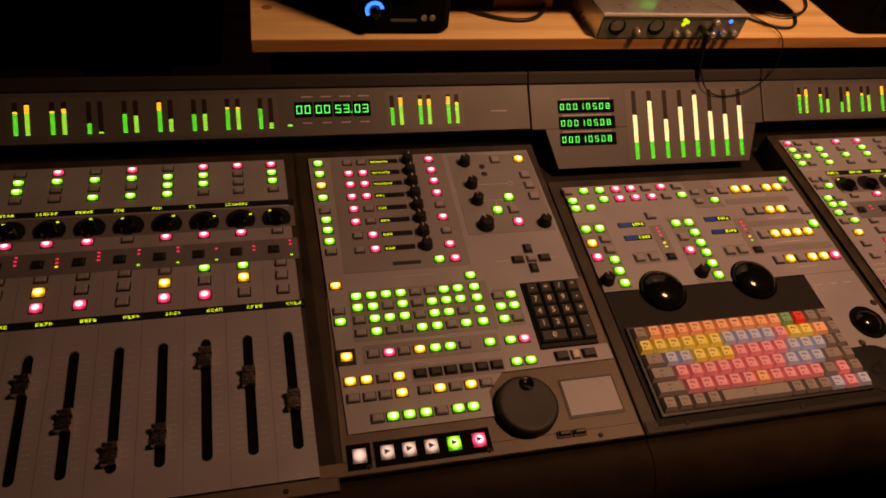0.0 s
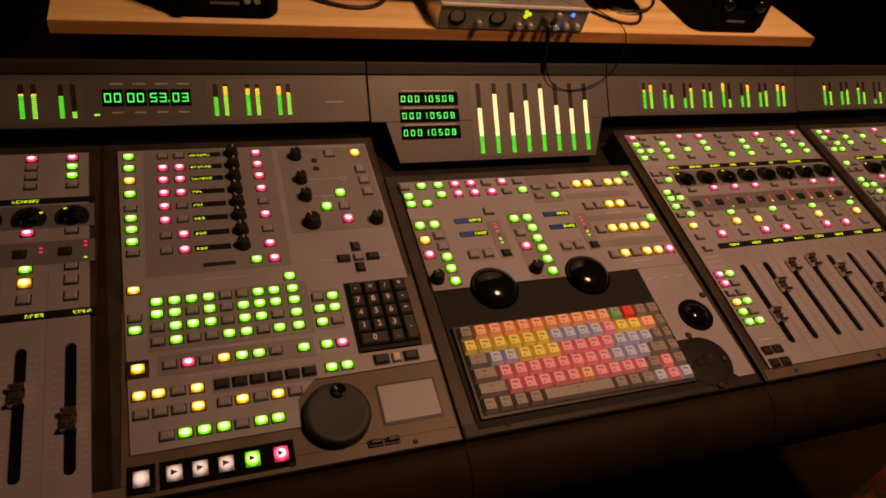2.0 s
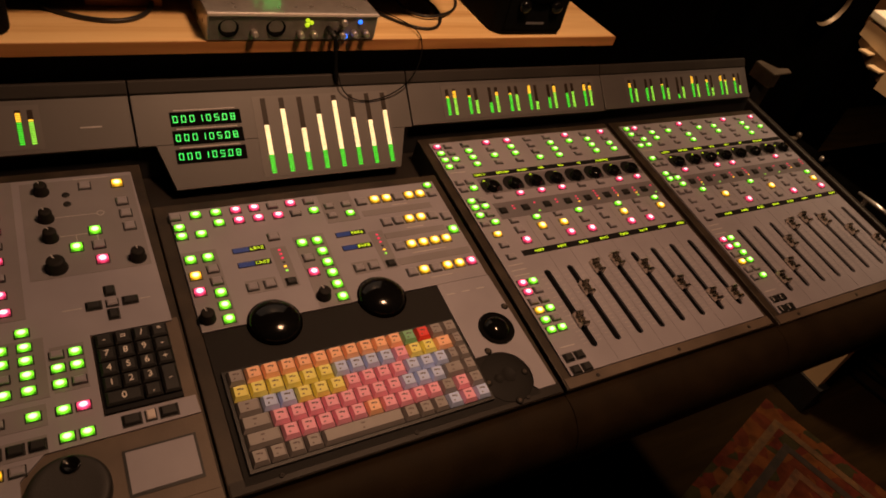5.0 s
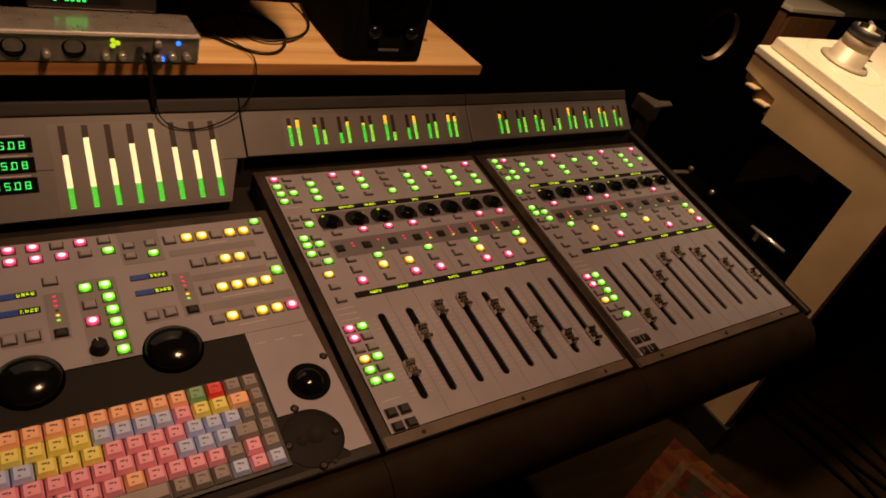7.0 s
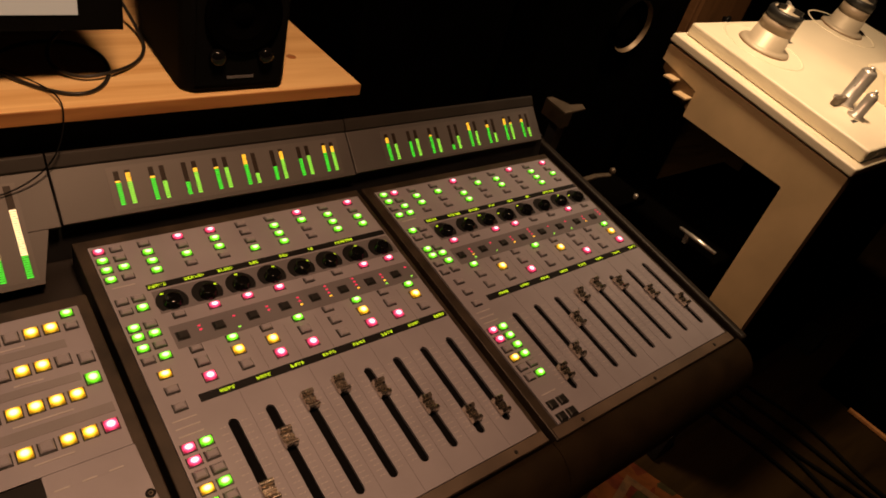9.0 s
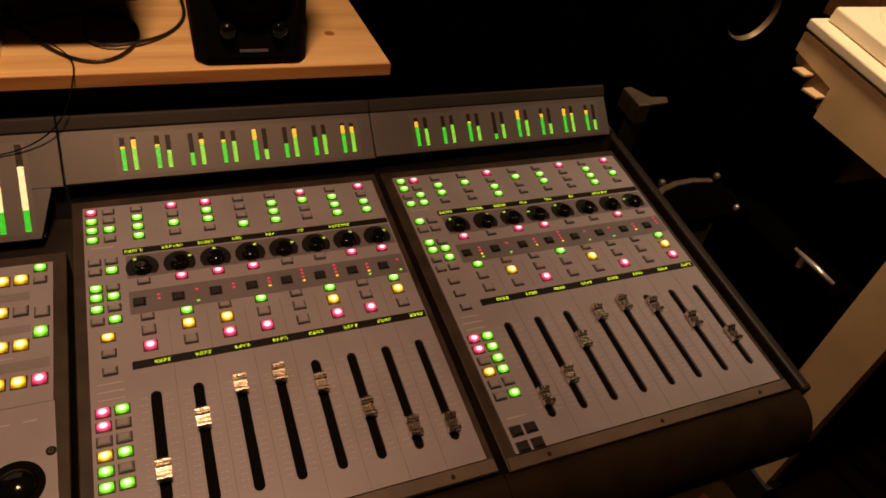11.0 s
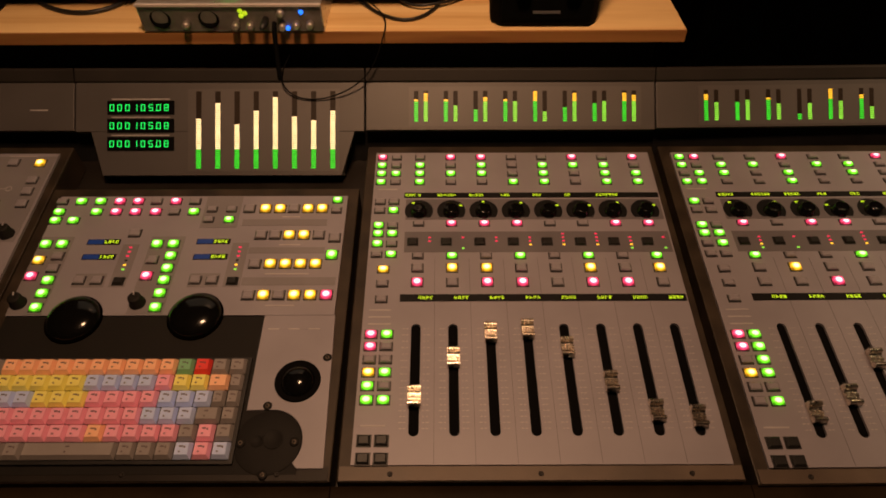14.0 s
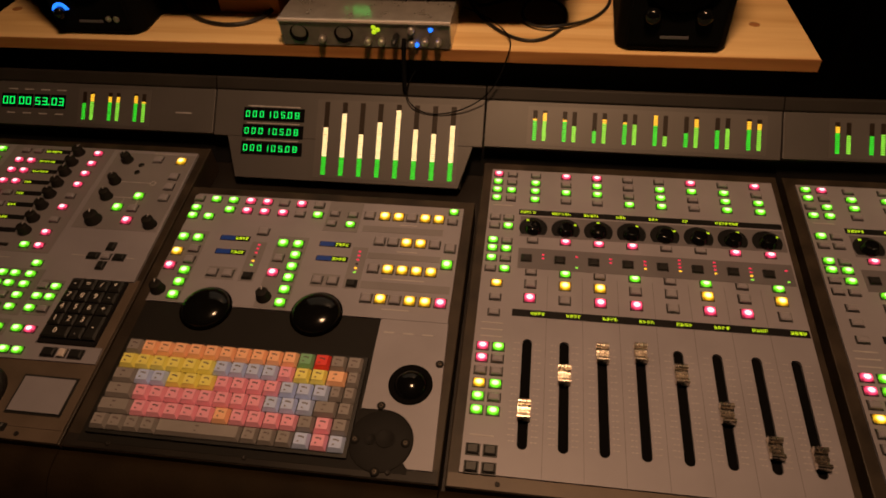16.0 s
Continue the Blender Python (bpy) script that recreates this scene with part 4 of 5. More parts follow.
def monitor_speaker(x0, x1, lit):
    """A small black desktop loudspeaker, wider at its foot, with a rounded front."""
    w = x1 - x0
    s = thing("desktop_speaker", pose((x0 + x1) / 2, 0.388, SHELF + 0.001), "small black desktop loudspeaker on shelf" + (" with blue-lit volume knob" if lit else " with rounded foot"), "loudspeaker", "desktop speakers")
    pts = [(-w / 2 + 0.012, 0.0), (w / 2 - 0.012, 0.0), (w / 2, 0.014), (w / 2 - 0.006, 0.185), (-w / 2 + 0.006, 0.185), (-w / 2, 0.014)]
    body = part("cabinet", Shape().prism(pts, 0.0, 0.225).mesh("cabinet", DEEP_BLACK), s)
    bevelled(body, 0.006, 3)
    part("front_baffle", Shape().box(-w / 2 + 0.014, w / 2 - 0.014, -0.004, 0.0005, 0.012, 0.215).mesh("front_baffle", DEEP_BLACK), s, None, "dull black front")
    woofer = Shape().turned([(0.050, 0), (0.050, 0.005), (0.045, 0.006), (0.020, -0.006), (0.014, 0.002), (0.004, 0.006)], n=32).mesh("woofer", PITCH)
    part("woofer", woofer, s, pose(0, -0.0045, 0.105, 90))
    tweeter = Shape().turned([(0.022, 0), (0.022, 0.003), (0.012, 0.001), (0.010, 0.005), (0.003, 0.007)], n=24).mesh("tweeter", PITCH)
    part("tweeter", tweeter, s, pose(0, -0.0045, 0.185, 90))
    part("name_bar", Shape().box(-0.018, 0.018, -0.0052, -0.004, 0.0205, 0.0240).mesh("name_bar", PANEL_DARK), s)
    if not lit:
        # two glossy domes added only to throw glints off the rounded front
        for x in (-0.032, 0.032):
            part("knob", Shape().turned([(0.011, 0), (0.011, 0.004), (0.009, 0.009), (0.005, 0.011)], n=20).mesh("knob", GLOSS), s, pose(x, -0.004, 0.052, 90))
    if lit:
        arc = disc(0, 0, 0.0130, 18, 15, 215) + disc(0, 0, 0.0085, 18, 215, 15)
        part("blue_ring", Shape().prism(arc, 0, 0.002).mesh("blue_ring", LED_BLUE), s, pose(-w / 2 + 0.030, -0.0042, 0.036, 90), "glowing blue ring")
        part("volume_knob", Shape().turned([(0.0082, 0), (0.0078, 0.010), (0.006, 0.012)], n=20).mesh("volume_knob", GLOSS), s, pose(-w / 2 + 0.030, -0.004, 0.036, 90))
        for x in (0.028, 0.040):
            part("socket", Shape().turned([(0.0042, 0), (0.0042, 0.002), (0.0022, 0.001)], n=14).mesh("socket", SILVER), s, pose(x, -0.004, 0.026, 90))
    return s


monitor_speaker(-0.681, -0.541, True)
monitor_speaker(0.134, 0.279, False)


def audio_interface():
    a = thing("audio_interface", pose(-0.205, 0.372, SHELF + 0.0005), "silver desktop audio interface with knobs and small lights on the shelf", "audio interface")
    case = part("case", Shape().along_x([(0.004, 0.0), (0.22, 0.0), (0.22, 0.041), (-0.001, 0.041), (-0.001, 0.038)], -0.119, 0.119).mesh("case", SILVER), a, None, "brushed aluminium case")
    bevelled(case, 0.002)
    front = material("interface_front", (0.21, 0.19, 0.18), 0.45, 0.3, 0.2, 60, 800, 0.1)
    part("front_panel", Shape().along_x([(0.0015, 0.002), (0.005, 0.002), (0.004, 0.038), (-0.0025, 0.038)], -0.117, 0.117).mesh("front_panel", front), a)
    # white strip added for the glint along the case's upper front edge
    part("edge_glint", Shape().box(-0.119, 0.119, -0.0050, -0.0015, 0.0385, 0.0415).mesh("edge_glint", WHITE), a, None, "white strip standing for the glint on the top edge")
    for x in (-0.092, -0.029):
        part("input_jack", Shape().turned([(0.0135, 0), (0.0135, 0.002), (0.0115, 0.003), (0.0095, 0.001), (0.003, 0.0005)], n=24).mesh("input_jack", DEEP_BLACK), a, pose(x, 0.001, 0.021, 90))
    for x, z in ((-0.059, 0.014), (0.005, 0.012), (0.024, 0.012), (0.066, 0.030), (0.066, 0.011), (0.084, 0.013), (0.102, 0.013)):
        part("dial", Shape().turned([(0.0052, 0), (0.0046, 0.009), (0.003, 0.010)], n=16).mesh("dial", SILVER), a, pose(x, 0.0, z, 90))
    for x, z, mat in ((0.014, 0.032, TEXT_LIGHT), (0.014, 0.025, TEXT_LIGHT), (0.0195, 0.0285, TEXT_LIGHT), (0.092, 0.030, LED_BLUE), (0.072, 0.008, LED_BLUE)):
        part("indicator", Shape().turned([(0.0034, 0), (0.003, 0.002), (0.001, 0.003)], n=12).mesh("indicator", mat), a, pose(x, -0.001, z, 90))
    plug = part("plug", Shape().turned([(0.0042, 0), (0.0042, 0.020), (0.0028, 0.028)], n=14).mesh("plug", BLACK), a, pose(0.045, 0.0, 0.020, 90))
    return a


audio_interface()


def small_receiver():
    r = thing("small_receiver", pose(-0.200, 0.435, SHELF + 0.0422), "small black box with green display on the audio interface", "receiver")
    bevelled(part("case", Shape().box(-0.075, 0.075, 0.0, 0.12, 0.0, 0.030).mesh("case", BLACK), r), 0.003)
    part("window", Shape().box(-0.05, 0.03, -0.001, 0.001, 0.008, 0.024).mesh("window", GLOSS), r)
    g = Shape()
    for i, h in enumerate((0.004, 0.0, 0.009, 0.009, 0.009, 0.009)):
        g.box(-0.046 + 0.0065 * i, -0.042 + 0.0065 * i, -0.0015, -0.0009, 0.011, 0.011 + h) if h else None
    part("readout", g.mesh("readout", DIGIT), r)
    return r


small_receiver()


def cable(points, radius=0.0024, label="thin black cable lying in loops on the pine shelf", mat=None):
    cu = bpy.data.curves.new("cable", "CURVE")
    cu.dimensions, cu.bevel_depth, cu.bevel_resolution, cu.resolution_u = "3D", radius, 2, 8
    sp = cu.splines.new("NURBS")
    sp.points.add(len(points) - 1)
    for p, co in zip(sp.points, points):
        p.co = (*co, 1)
    sp.use_endpoint_u, sp.order_u = True, 4
    tmp = bpy.data.objects.new("cable", cu)
    scene.collection.objects.link(tmp)
    me = bpy.data.meshes.new_from_object(tmp.evaluated_get(bpy.context.evaluated_depsgraph_get()))
    bpy.data.objects.remove(tmp)
    me.materials.clear()
    me.materials.append(mat or BLACK)
    return tagged(new("cable", me), label, "cable")


Z = SHELF + 0.003
cable([(-0.085, 0.52, Z + 0.02), (-0.066, 0.494, Z), (-0.031, 0.540, Z), (0.018, 0.556, Z), (0.065, 0.536, Z), (0.076, 0.471, Z), (0.048, 0.412, Z), (0.010, 0.396, Z), (-0.042, 0.446, Z), (-0.078, 0.52, Z), (-0.09, 0.57, Z + 0.01)])
cable([(0.075, 0.64, Z + 0.03), (0.062, 0.598, Z + 0.004), (0.027, 0.556, Z + 0.006), (0.006, 0.510, Z + 0.003), (0.004, 0.462, Z + 0.004), (0.030, 0.438, Z + 0.002), (0.060, 0.440, Z + 0.006), (0.100, 0.468, Z), (0.132, 0.512, Z), (0.140, 0.565, Z), (0.128, 0.61, Z + 0.03)])
H = HEIGHT
cable([(-0.084, 0.50, Z + 0.004), (-0.05, 0.475, Z + 0.004), (-0.015, 0.430, Z + 0.003), (-0.004, 0.390, Z + 0.004), (-0.008, 0.365, Z - 0.002), (-0.016, 0.345, H + 0.125), (-0.036, 0.332, H + 0.098), (-0.078, 0.324, H + 0.078), (-0.122, 0.324, H + 0.074), (-0.148, 0.332, H + 0.092), (-0.146, 0.344, H + 0.108), (-0.14, 0.38, H + 0.11)], 0.0009, "thin black cable hanging from the shelf over the meter bridge", DEEP_BLACK)
cable([(-0.150, 0.372, Z + 0.012), (-0.150, 0.364, Z + 0.008), (-0.150, 0.358, Z - 0.012), (-0.150, 0.352, Z - 0.035), (-0.149, 0.345, H + 0.098)], 0.0032, "black plug lead hanging from the audio interface", DEEP_BLACK)
cable([(-0.54, 0.53, Z + 0.02), (-0.525, 0.49, Z), (-0.49, 0.445, Z), (-0.43, 0.420, Z), (-0.388, 0.436, Z), (-0.368, 0.48, Z), (-0.365, 0.53, Z + 0.02)], 0.0034)


def wooden_block():
    w = thing("wooden_block", pose(-0.41, 0.475, SHELF + 0.0005), "small dark wooden block with black plugs on it", "block")
    part("block", Shape().box(-0.045, 0.05, 0.0, 0.06, 0.0, 0.022).mesh("block", WOOD_EDGE), w)
    for i in range(3):
        part("plug", Shape().turned([(0.010, 0), (0.010, 0.012), (0.007, 0.020)], n=16).mesh("plug", BLACK), w, pose(-0.025 + 0.028 * i, 0.02, 0.022))
    return w


wooden_block()


def computer_screen():
    c = thing("computer_screen", pose(-0.25, 0.42, SHELF + 0.0005), "black-framed flat computer screen with pale picture over the shelf", "monitor")
    part("frame", Shape().box(-0.325, 0.325, 0.0, 0.035, 0.0735, 0.48).mesh("frame", DEEP_BLACK), c)
    pale = glowing("screen_glow", (0.62, 0.52, 0.40), (0, 0, 0), 0.4, False)
    part("screen", Shape().box(-0.277, 0.277, -0.0015, 0.001, 0.092, 0.455).mesh("screen", pale), c)
    part("arm", Shape().box(-0.03, 0.03, 0.0355, 0.53, 0.25, 0.29).mesh("arm", DEEP_BLACK), c)
    part("column", Shape().box(-0.03, 0.03, 0.53, 0.58, -SHELF + 0.01, 0.30).mesh("column", DEEP_BLACK), c)
    part("foot", Shape().box(-0.2, 0.2, 0.45, 0.70, -SHELF, -SHELF + 0.01).mesh("foot", DEEP_BLACK), c)
    return c


computer_screen()

# ---- loudspeakers, stands and the tape recorder ----


RING = material("dull_ring_metal", (0.12, 0.088, 0.055), 0.45, 0.4, 0.3, 40, 600, 0.2)


def loudspeaker(x, y, z, w, d, h, ringed=True, wide=0.0):
    s = thing("studio_loudspeaker", pose(x, y, 0), "large black studio loudspeaker on a black stand", "loudspeaker", "studio loudspeakers")
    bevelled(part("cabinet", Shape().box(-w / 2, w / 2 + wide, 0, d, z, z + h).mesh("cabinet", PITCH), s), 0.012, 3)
    if ringed:
        # outer wall coloured black to keep it unlit; only the inner chamfer is metal
        rim = Shape().band([(0.0620, -0.001), (0.0620, 0.009), (0.0585, 0.0125)]).band([(0.0585, 0.0125), (0.0570, 0.0105), (0.0545, 0.0020)], slot=1).turned([(0.0547, -0.001), (0.0545, 0.0020), (0.030, 0.0012), (0.012, 0.0030)], n=44, slot=2)
        part("trim_ring", rim.mesh("trim_ring", PITCH, RING, PITCH), s, pose(0.098, -0.001, 0.990, 90), "dull metal trim ring")
    part("tweeter", Shape().turned([(0.05, 0), (0.05, 0.004), (0.02, -0.001), (0.016, 0.006), (0.004, 0.010)], n=28).mesh("tweeter", PITCH), s, pose(0, 0, z + h * 0.78, 90))
    part("stand_column", Shape().box(-0.06, 0.06, d / 2 - 0.05, d / 2 + 0.05, 0.03, z).mesh("stand_column", DEEP_BLACK), s)
    part("stand_foot", Shape().box(-w / 2, w / 2, 0.02, d - 0.02, 0.0, 0.03).mesh("stand_foot", DEEP_BLACK), s)
    return s


loudspeaker(1.035, 0.47, HEIGHT - 0.40, 0.34, 0.36, 1.01, True, 0.135)
loudspeaker(0.635, 0.50, HEIGHT - 0.40, 0.34, 0.36, 1.01, False)
loudspeaker(-1.035, 0.47, HEIGHT + 0.05, 0.34, 0.36, 0.56, False)


def corner_bracket():
    b = thing("corner_bracket", pose(0.815, 0.36, HEIGHT + 0.10), "bare metal angle bracket on a dark post beside the console", "bracket")
    bevelled(part("plate", Shape().prism([(-0.009, 0.0), (-0.015, -0.058), (0.047, -0.053), (0.056, -0.036), (0.024, -0.033), (0.008, 0.002)], -0.004, 0.0).mesh("plate", DULL), b), 0.001)
    # flange in a darker metal than the plate, standing for its shade
    part("flange", Shape().prism([(-0.009, 0.0), (-0.015, -0.058), (-0.012, -0.0578), (-0.006, 0.001)], -0.032, -0.004).prism([(-0.0118, -0.0575), (0.010, -0.0558), (0.010, -0.053), (-0.0118, -0.0545)], -0.032, -0.004).mesh("flange", EDGE), b)
    part("post", Shape().box(-0.004, 0.018, -0.044, -0.022, -HEIGHT - 0.10, -0.0045).mesh("post", BLACK), b)
    return b


corner_bracket()


def handle_stand():
    s = thing("equipment_stand", pose(1.0, 0.30, 0), "dark stand with a curved bare metal handle and pin", "stand")
    top = HEIGHT - 0.094
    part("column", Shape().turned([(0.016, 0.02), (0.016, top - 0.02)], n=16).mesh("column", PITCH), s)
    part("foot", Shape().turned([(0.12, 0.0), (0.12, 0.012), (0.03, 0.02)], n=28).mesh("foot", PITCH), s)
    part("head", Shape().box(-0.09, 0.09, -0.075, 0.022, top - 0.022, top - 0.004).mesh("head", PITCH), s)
    outer = [(-0.100, -0.008), (-0.060, 0.019), (-0.015, 0.033), (0.030, 0.036), (0.075, 0.029)]
    inner = [(0.073, 0.017), (0.030, 0.023), (-0.013, 0.020), (-0.054, 0.007), (-0.093, -0.018)]
    bevelled(part("handle", Shape().prism((outer + inner)[::-1], top - 0.010, top).mesh("handle", DULL), s, None, "curved bare metal handle"), 0.003)
    for x, y in ((-0.046, 0.030), (0.090, 0.030)):
        part("lug", Shape().turned([(0.007, -0.012), (0.007, 0.004), (0.004, 0.007)], n=12).mesh("lug", DULL), s, pose(x, y, top))
    part("pin", Shape().turned([(0.005, -0.010), (0.005, 0.004), (0.003, 0.006)], n=12).mesh("pin", SILVER), s, pose(0.059, -0.066, top))
    return s


handle_stand()

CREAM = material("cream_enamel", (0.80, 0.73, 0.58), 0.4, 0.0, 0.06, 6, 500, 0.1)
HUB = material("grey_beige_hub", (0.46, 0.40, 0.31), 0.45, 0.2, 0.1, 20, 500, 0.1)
# cream taken down to tan: the cheeks' weaker light is in the colour
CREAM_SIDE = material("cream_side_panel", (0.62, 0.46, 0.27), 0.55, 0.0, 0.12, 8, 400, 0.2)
PACK = material("grey_brown_barrel", (0.27, 0.21, 0.15), 0.5, 0.1, 0.1, 20, 300, 0.1)
TAPE = material("brown_tape", (0.20, 0.13, 0.07), 0.5, 0.0, 0.1, 20, 300, 0.1)


def tape_recorder():
    """Cream tape recorder: side cheeks with a front leg, a deck that rises to the back, two hubs and guides."""
    t = thing("tape_recorder", pose(1.25, 0, HEIGHT), "cream open-reel tape recorder with two reel hubs beside the console", "tape recorder")
    yz = [(-0.054, 0.128), (-0.054, -0.68), (0.043, -0.68), (0.043, 0.043), (0.316, 0.060), (0.316, 0.122), (0.425, 0.148), (0.425, 0.185)]

    def cheek(x0, x1):
        return Shape().along_x([(y, z - 0.022) for y, z in yz], x0, x1)

    bevelled(part("side_cheek", cheek(0.0, 0.03).mesh("side_cheek", CREAM_SIDE), t, None, "cream side panel with front leg, darkened for its shade"), 0.003)
    part("far_cheek", Shape().along_x([(-0.05, 0.104), (-0.05, 0.02), (0.316, 0.016), (0.425, 0.098), (0.425, 0.163)], 0.92, 0.95).mesh("far_cheek", CREAM_SIDE), t, None, "cream side panel darkened for its shade")
    part("rear_column", Shape().box(0.70, 0.91, 0.20, 0.40, -0.70, 0.03).mesh("rear_column", DEEP_BLACK), t)
    # block added to carry the tabs, dark brown for the notch's shade
    bevelled(part("notch_block", Shape().along_x([(0.3175, 0.052), (0.372, 0.074), (0.418, 0.110), (0.418, 0.1235), (0.3175, 0.0990)], 0.003, 0.030).mesh("notch_block", TAPE), t, None, "added block, dark brown for the shaded notch"), 0.002)
    for y, z, d in ((0.335, 0.078, 0.036), (0.378, 0.100, 0.030)):
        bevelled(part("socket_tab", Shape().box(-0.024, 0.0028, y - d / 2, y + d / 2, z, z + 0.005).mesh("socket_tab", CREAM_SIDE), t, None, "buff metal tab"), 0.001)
    for x in (0.0, 0.92):
        part("foot", Shape().box(x - 0.01, x + 0.04, -0.07, 0.40, -HEIGHT + 0.002, -0.70).mesh("foot", BLACK), t)
    part("front_shutter", Shape().box(0.031, 0.919, 0.0, 0.012, -HEIGHT + 0.1, 0.02).mesh("front_shutter", DEEP_BLACK), t)
    part("underbody", Shape().along_x([(-0.04, 0.10), (-0.04, 0.04), (0.40, 0.06), (0.40, 0.16)], 0.031, 0.919).mesh("underbody", BLACK), t)
    tilt = math.degrees(math.atan2(0.060, 0.48))
    deck = part("deck", Shape().box(-0.004, 0.954, 0.0, 0.490, 0.0, 0.020).mesh("deck", CREAM), t, pose(0, -0.058, 0.109, tilt), "cream enamelled deck plate")
    bevelled(deck, 0.004, 3)
    bevelled(part("upper_plate", Shape().box(0.030, 0.940, 0.012, 0.480, 0.021, 0.050).mesh("upper_plate", CREAM), deck), 0.005, 3)
    for x, y in ((0.180, 0.372), (0.715, 0.43)):
        hub = part("reel_hub", Shape().turned([(0.060, 0.050), (0.060, 0.055), (0.053, 0.058), (0.044, 0.060), (0.0405, 0.092), (0.020, 0.092)], n=36).mesh("reel_hub", HUB), deck, pose(x, y, 0))
        part("base_ring", Shape().turned([(0.0615, 0.0495), (0.0615, 0.0530), (0.0605, 0.0535)], n=40).mesh("base_ring", TAPE), hub, None, "dark brown base ring")
        part("tape_pack", Shape().turned([(0.0402, 0.0922), (0.0390, 0.118)], n=36).mesh("tape_pack", PACK), hub, None, "grey-brown upper barrel")
        part("clamp", Shape().turned([(0.0400, 0.1182), (0.0395, 0.136), (0.036, 0.139), (0.031, 0.1385)], n=32).mesh("clamp", BLACK), hub, None, "black reel clamp")
        part("clamp_face", Shape().turned([(0.0305, 0.138), (0.0300, 0.1402), (0.010, 0.1400), (0.010, 0.148), (0.005, 0.150)], n=28).mesh("clamp_face", HUB), hub, None, "beige clamp face")
        for k in range(3):
            part("wing", Shape().box(0.012, 0.033, -0.0035, 0.0035, 0.1395, 0.1500).mesh("wing", BLACK if k else SILVER), hub, pose(0, 0, 0, 0, 0, 40 + 120 * k))
        part("rim_line", Shape().band([(0.101, 0.0498), (0.101, 0.0512), (0.096, 0.0512), (0.096, 0.0498)], 48).mesh("rim_line", CREAM), hub)
    for x, y, r, h in ((0.150, 0.105, 0.012, 0.100), (0.185, 0.150, 0.017, 0.125), (0.62, 0.12, 0.018, 0.09)):
        g = part("guide_roller", Shape().turned([(r * 1.6, 0.050), (r * 1.6, 0.054), (r, 0.056), (r, h), (r * 0.7, h + 0.006), (r * 0.3, h + 0.005)], n=28).mesh("guide_roller", SILVER), deck, pose(x, y, 0), "bright metal tape guide")
        part("cap_screw", Shape().turned([(r * 0.4, h + 0.004), (r * 0.35, h + 0.012)], n=16).mesh("cap_screw", SILVER), g)
    bevelled(part("guide_arm", Shape().box(0.118, 0.180, 0.146, 0.156, 0.0505, 0.068).mesh("guide_arm", DULL), deck, None, "dull metal swing arm"), 0.002)
    part("head_cover", Shape().box(0.33, 0.55, 0.06, 0.20, 0.0505, 0.105).mesh("head_cover", CREAM), deck)
    part("head_block", Shape().box(0.30, 0.58, 0.02, 0.058, 0.0505, 0.085).mesh("head_block", BLACK), deck)
    for x, y in ((0.11, 0.09), (0.31, 0.375)):
        part("slit", Shape().box(x, x + 0.02, y, y + 0.008, 0.049, 0.0508).mesh("slit", BLACK), deck)
    part("control_strip", Shape().box(0.30, 0.93, -0.002, 0.010, -0.004, 0.030).mesh("control_strip", BLACK), deck)
    return t


tape_recorder()


def rear_bench():
    b = thing("rear_bench", pose(3.75, 1.35, 0), "low cabinet with a white top behind the tape recorder, blackened for shadow", "cabinet")
    # carcass coloured black for the shadow it stands in
    part("carcass", Shape().box(-1.0, 0.40, 0.0, 0.6, 0.0, HEIGHT - 0.02).mesh("carcass", DEEP_BLACK), b)
    part("top", Shape().box(-1.02, 0.42, -0.02, 0.62, HEIGHT - 0.019, HEIGHT + 0.015).mesh("top", CREAM), b, None, "white worktop")
    part("upstand", Shape().box(-1.02, 0.1, 0.30, 0.34, HEIGHT + 0.016, HEIGHT + 0.10).mesh("upstand", CREAM), b)
    return b


rear_bench()

def rug_wool():
    """Blocks of red, rust, olive and near-black wool, with a fine pile over them."""
    m = material("rug_wool", (1, 1, 1), 0.95, 0.0, 0.35, 30, 500, 0.9, 0.0, 0.1)
    n, l = m.node_tree.nodes, m.node_tree.links
    tc, cells, ramp = n.new("ShaderNodeTexCoord"), n.new("ShaderNodeTexVoronoi"), n.new("ShaderNodeValToRGB")
    cells.inputs["Scale"].default_value = 24
    ramp.color_ramp.interpolation = "CONSTANT"
    for k, (at, c) in enumerate(((0.0, (0.085, 0.020, 0.009)), (0.34, (0.11, 0.036, 0.011)), (0.58, (0.032, 0.026, 0.011)), (0.70, (0.080, 0.016, 0.009)), (0.90, (0.03, 0.02, 0.015)))):
        e = ramp.color_ramp.elements[k] if k < 2 else ramp.color_ramp.elements.new(at)
        e.position, e.color = at, (*c, 1)
    l.new(tc.outputs["Object"], cells.inputs["Vector"])
    l.new(cells.outputs["Color"], ramp.inputs[0])
    mix = [x for x in n if x.type == "MIX_RGB"][0]
    l.new(ramp.outputs[0], mix.inputs[1])
    return m


RUG = rug_wool()


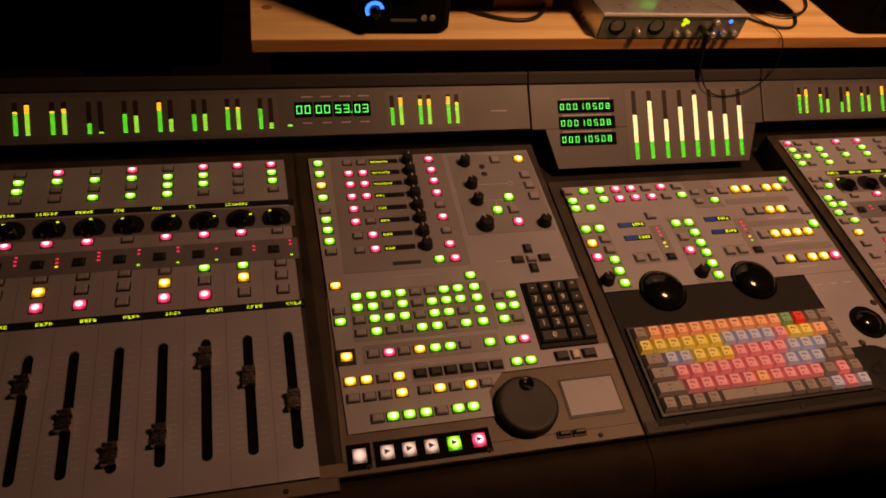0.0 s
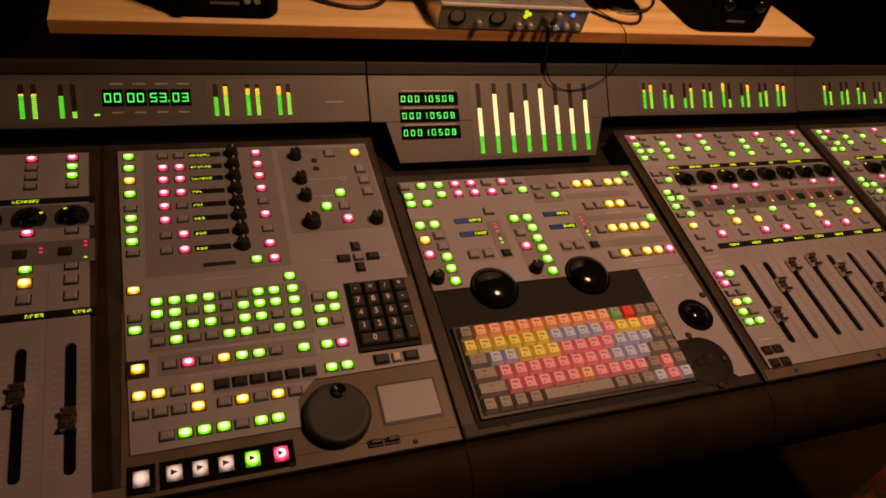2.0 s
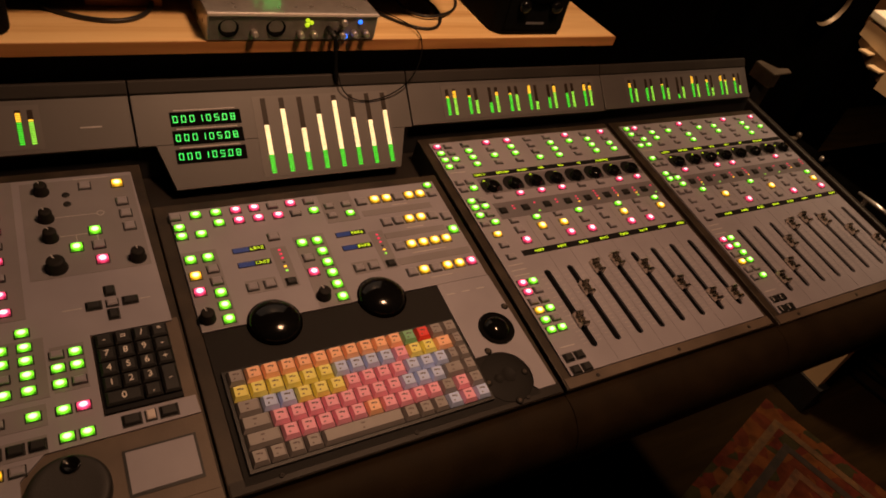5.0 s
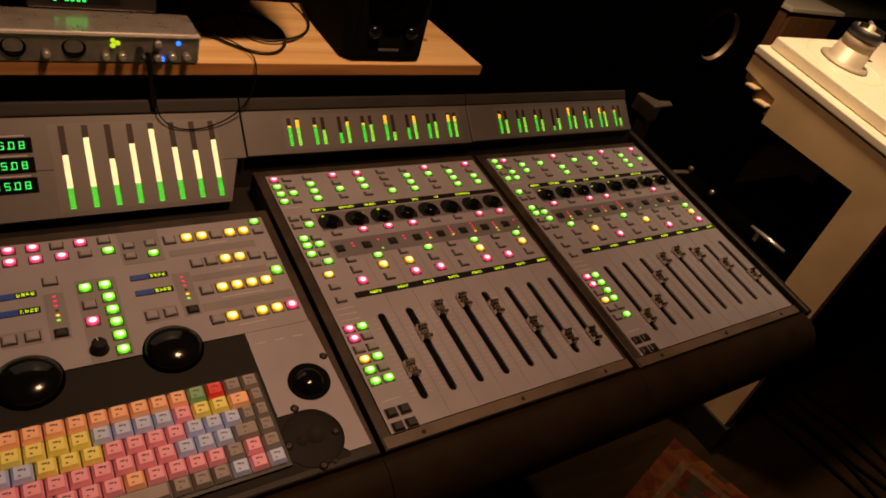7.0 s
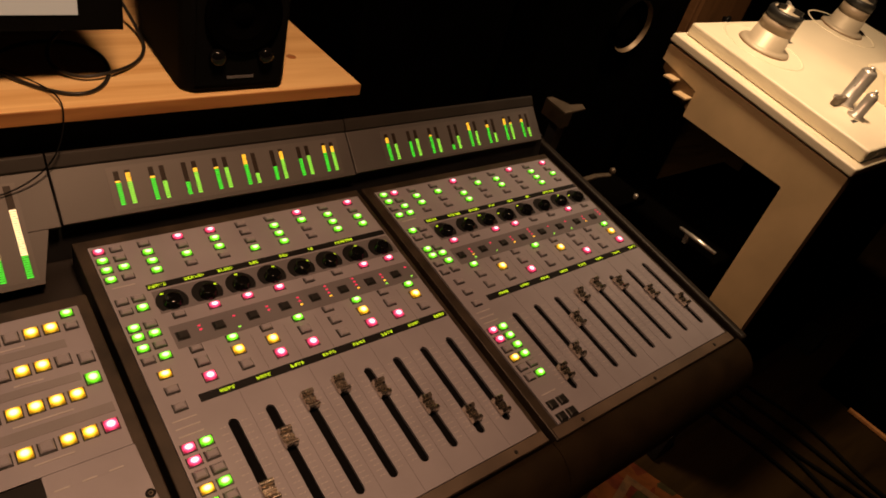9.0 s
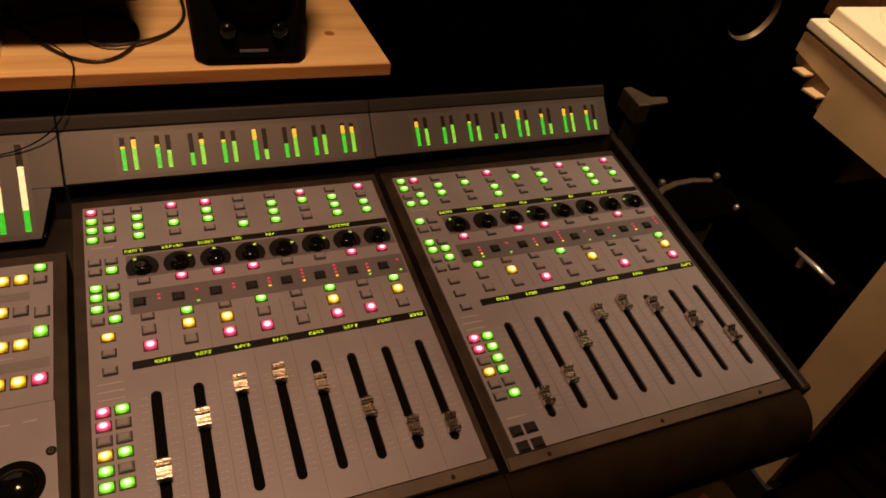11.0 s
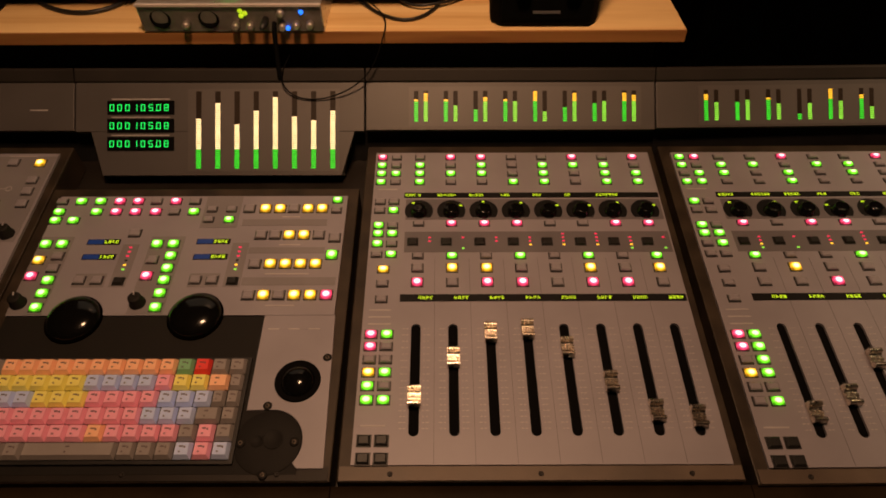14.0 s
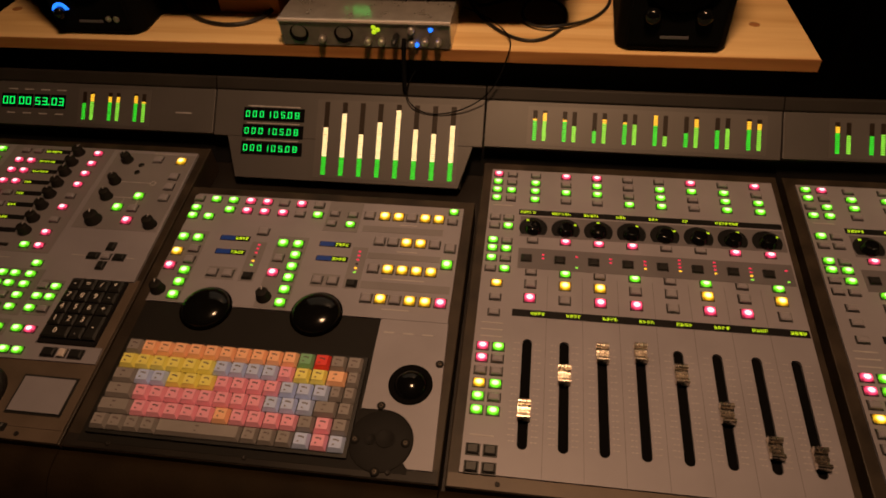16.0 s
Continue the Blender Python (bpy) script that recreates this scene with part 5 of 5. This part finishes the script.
def wooden_cabinet():
    c = thing("wooden_cabinet", pose(2.13, 0.90, 0), "brown wooden cabinet with a white top behind the tape recorder", "cabinet")
    part("plinth", Shape().box(0.004, 0.336, 0.004, 0.34, 0.0, 0.719).mesh("plinth", PITCH), c, None, "black base")
    bevelled(part("carcass", Shape().box(0.0, 0.34, 0.0, 0.34, 0.72, 0.922).mesh("carcass", woody("brown_board", (0.20, 0.095, 0.038), (0.13, 0.058, 0.022), (3, 3, 14), 0.6)), c), 0.004)
    part("drawer_front", Shape().box(0.012, 0.328, -0.016, -0.001, 0.735, 0.905).mesh("drawer_front", woody("brown_door", (0.22, 0.105, 0.042), (0.14, 0.064, 0.025), (14, 3, 2), 0.6)), c)
    part("knob", Shape().turned([(0.008, 0.0), (0.008, 0.012), (0.016, 0.016), (0.015, 0.024), (0.006, 0.027)], n=18).mesh("knob", BLACK), c, pose(0.19, -0.016, 0.82, 90), "black knob")
    bevelled(part("top", Shape().box(-0.012, 0.352, -0.02, 0.35, 0.923, 0.940).mesh("top", CREAM), c, None, "white top board"), 0.003)
    return c


wooden_cabinet()


def rug():
    r = thing("rug", pose(0, 0, 0.0), "worn red patterned rug on the dark floor", "rug")
    part("carpet", Shape().prism([(1.16, 0.0), (0.35, -0.24), (0.62, -1.15), (1.43, -0.91)], 0.002, 0.010).mesh("carpet", RUG), r)
    for i, c in enumerate(((0.095, 0.045, 0.015), (0.026, 0.016, 0.011), (0.095, 0.036, 0.013))):
        m = material("rug_border", c, 0.9, 0.0, 0.5, 40, 500, 0.8)
        k = 0.05 + 0.055 * i
        u, v = Vector((-0.27, -0.91)).normalized(), Vector((-0.81, -0.24)).normalized()
        u = Vector((0.27, -0.91)).normalized()
        o = Vector((1.16, 0.0)) + k * (u + v)
        w = 0.022
        pts = [o, o + 0.74 * v, o + 0.74 * v + w * u, o + w * u]
        part("border", Shape().prism([tuple(p) for p in pts], 0.010, 0.0115).mesh("border", m), r)
        pts = [o + w * u, o + 0.85 * u, o + 0.85 * u + w * v, o + w * u + w * v]
        part("border", Shape().prism([tuple(p) for p in pts][::-1], 0.010, 0.0113).mesh("border", m), r)
    return r


rug()


def chrome_part():
    c = thing("chrome_fitting", pose(1.17, 0.12, 0), "dark machine on the floor with a bright chrome edge", "machine")
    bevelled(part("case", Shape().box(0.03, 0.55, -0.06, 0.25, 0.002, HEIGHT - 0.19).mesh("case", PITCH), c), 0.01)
    part("chrome_bar", Shape().turned([(0.004, -0.05), (0.006, 0.0), (0.004, 0.05)], n=12).mesh("chrome_bar", SILVER), c, pose(0.03, 0.0, HEIGHT - 0.167, 90))
    part("bar_post", Shape().box(0.026, 0.036, 0.02, 0.03, HEIGHT - 0.192, HEIGHT - 0.17).mesh("bar_post", SILVER), c)
    return c


chrome_part()

for k in range(5):
    x = 1.58 + 0.055 * k
    bow = 0.045 * math.sin(2.1 * k)
    cable([(x - 0.05, 0.16, 0.009), (x - 0.04, -0.02, 0.009), (x + bow, -0.20, 0.009), (x + 0.01, -0.36, 0.009), (x + 0.02 - bow, -0.55, 0.009), (x + 0.10, -0.95, 0.009), (x + 0.14, -1.20, 0.009)], 0.0055, "thick dark cable lying on the floor", DEEP_BLACK)


def flight_case():
    c = thing("equipment_case", pose(2.05, -0.62, 0), "black equipment case with wooden edge and chrome handle on the floor", "case")
    bevelled(part("body", Shape().box(0.004, 0.62, 0.0, 0.46, 0.002, 0.26).mesh("body", PITCH), c), 0.006)
    bevelled(part("edge_strip", Shape().box(-0.010, 0.003, 0.0, 0.345, 0.002, 0.016).mesh("edge_strip", WOOD_EDGE), c, None, "worn wooden edge strip"), 0.003)
    arch = [(0.060 * math.cos(radians(a)), 0.060 * math.sin(radians(a))) for a in range(0, 181, 15)] + [(0.050 * math.cos(radians(a)), 0.050 * math.sin(radians(a))) for a in range(180, -1, -15)]
    bevelled(part("handle", Shape().prism(arch, -0.005, 0.005).mesh("handle", CHROME), c, pose(0.06, 0.40, 0.2605, 90, 0, 60), "chrome carrying handle"), 0.002)
    return c


flight_case()
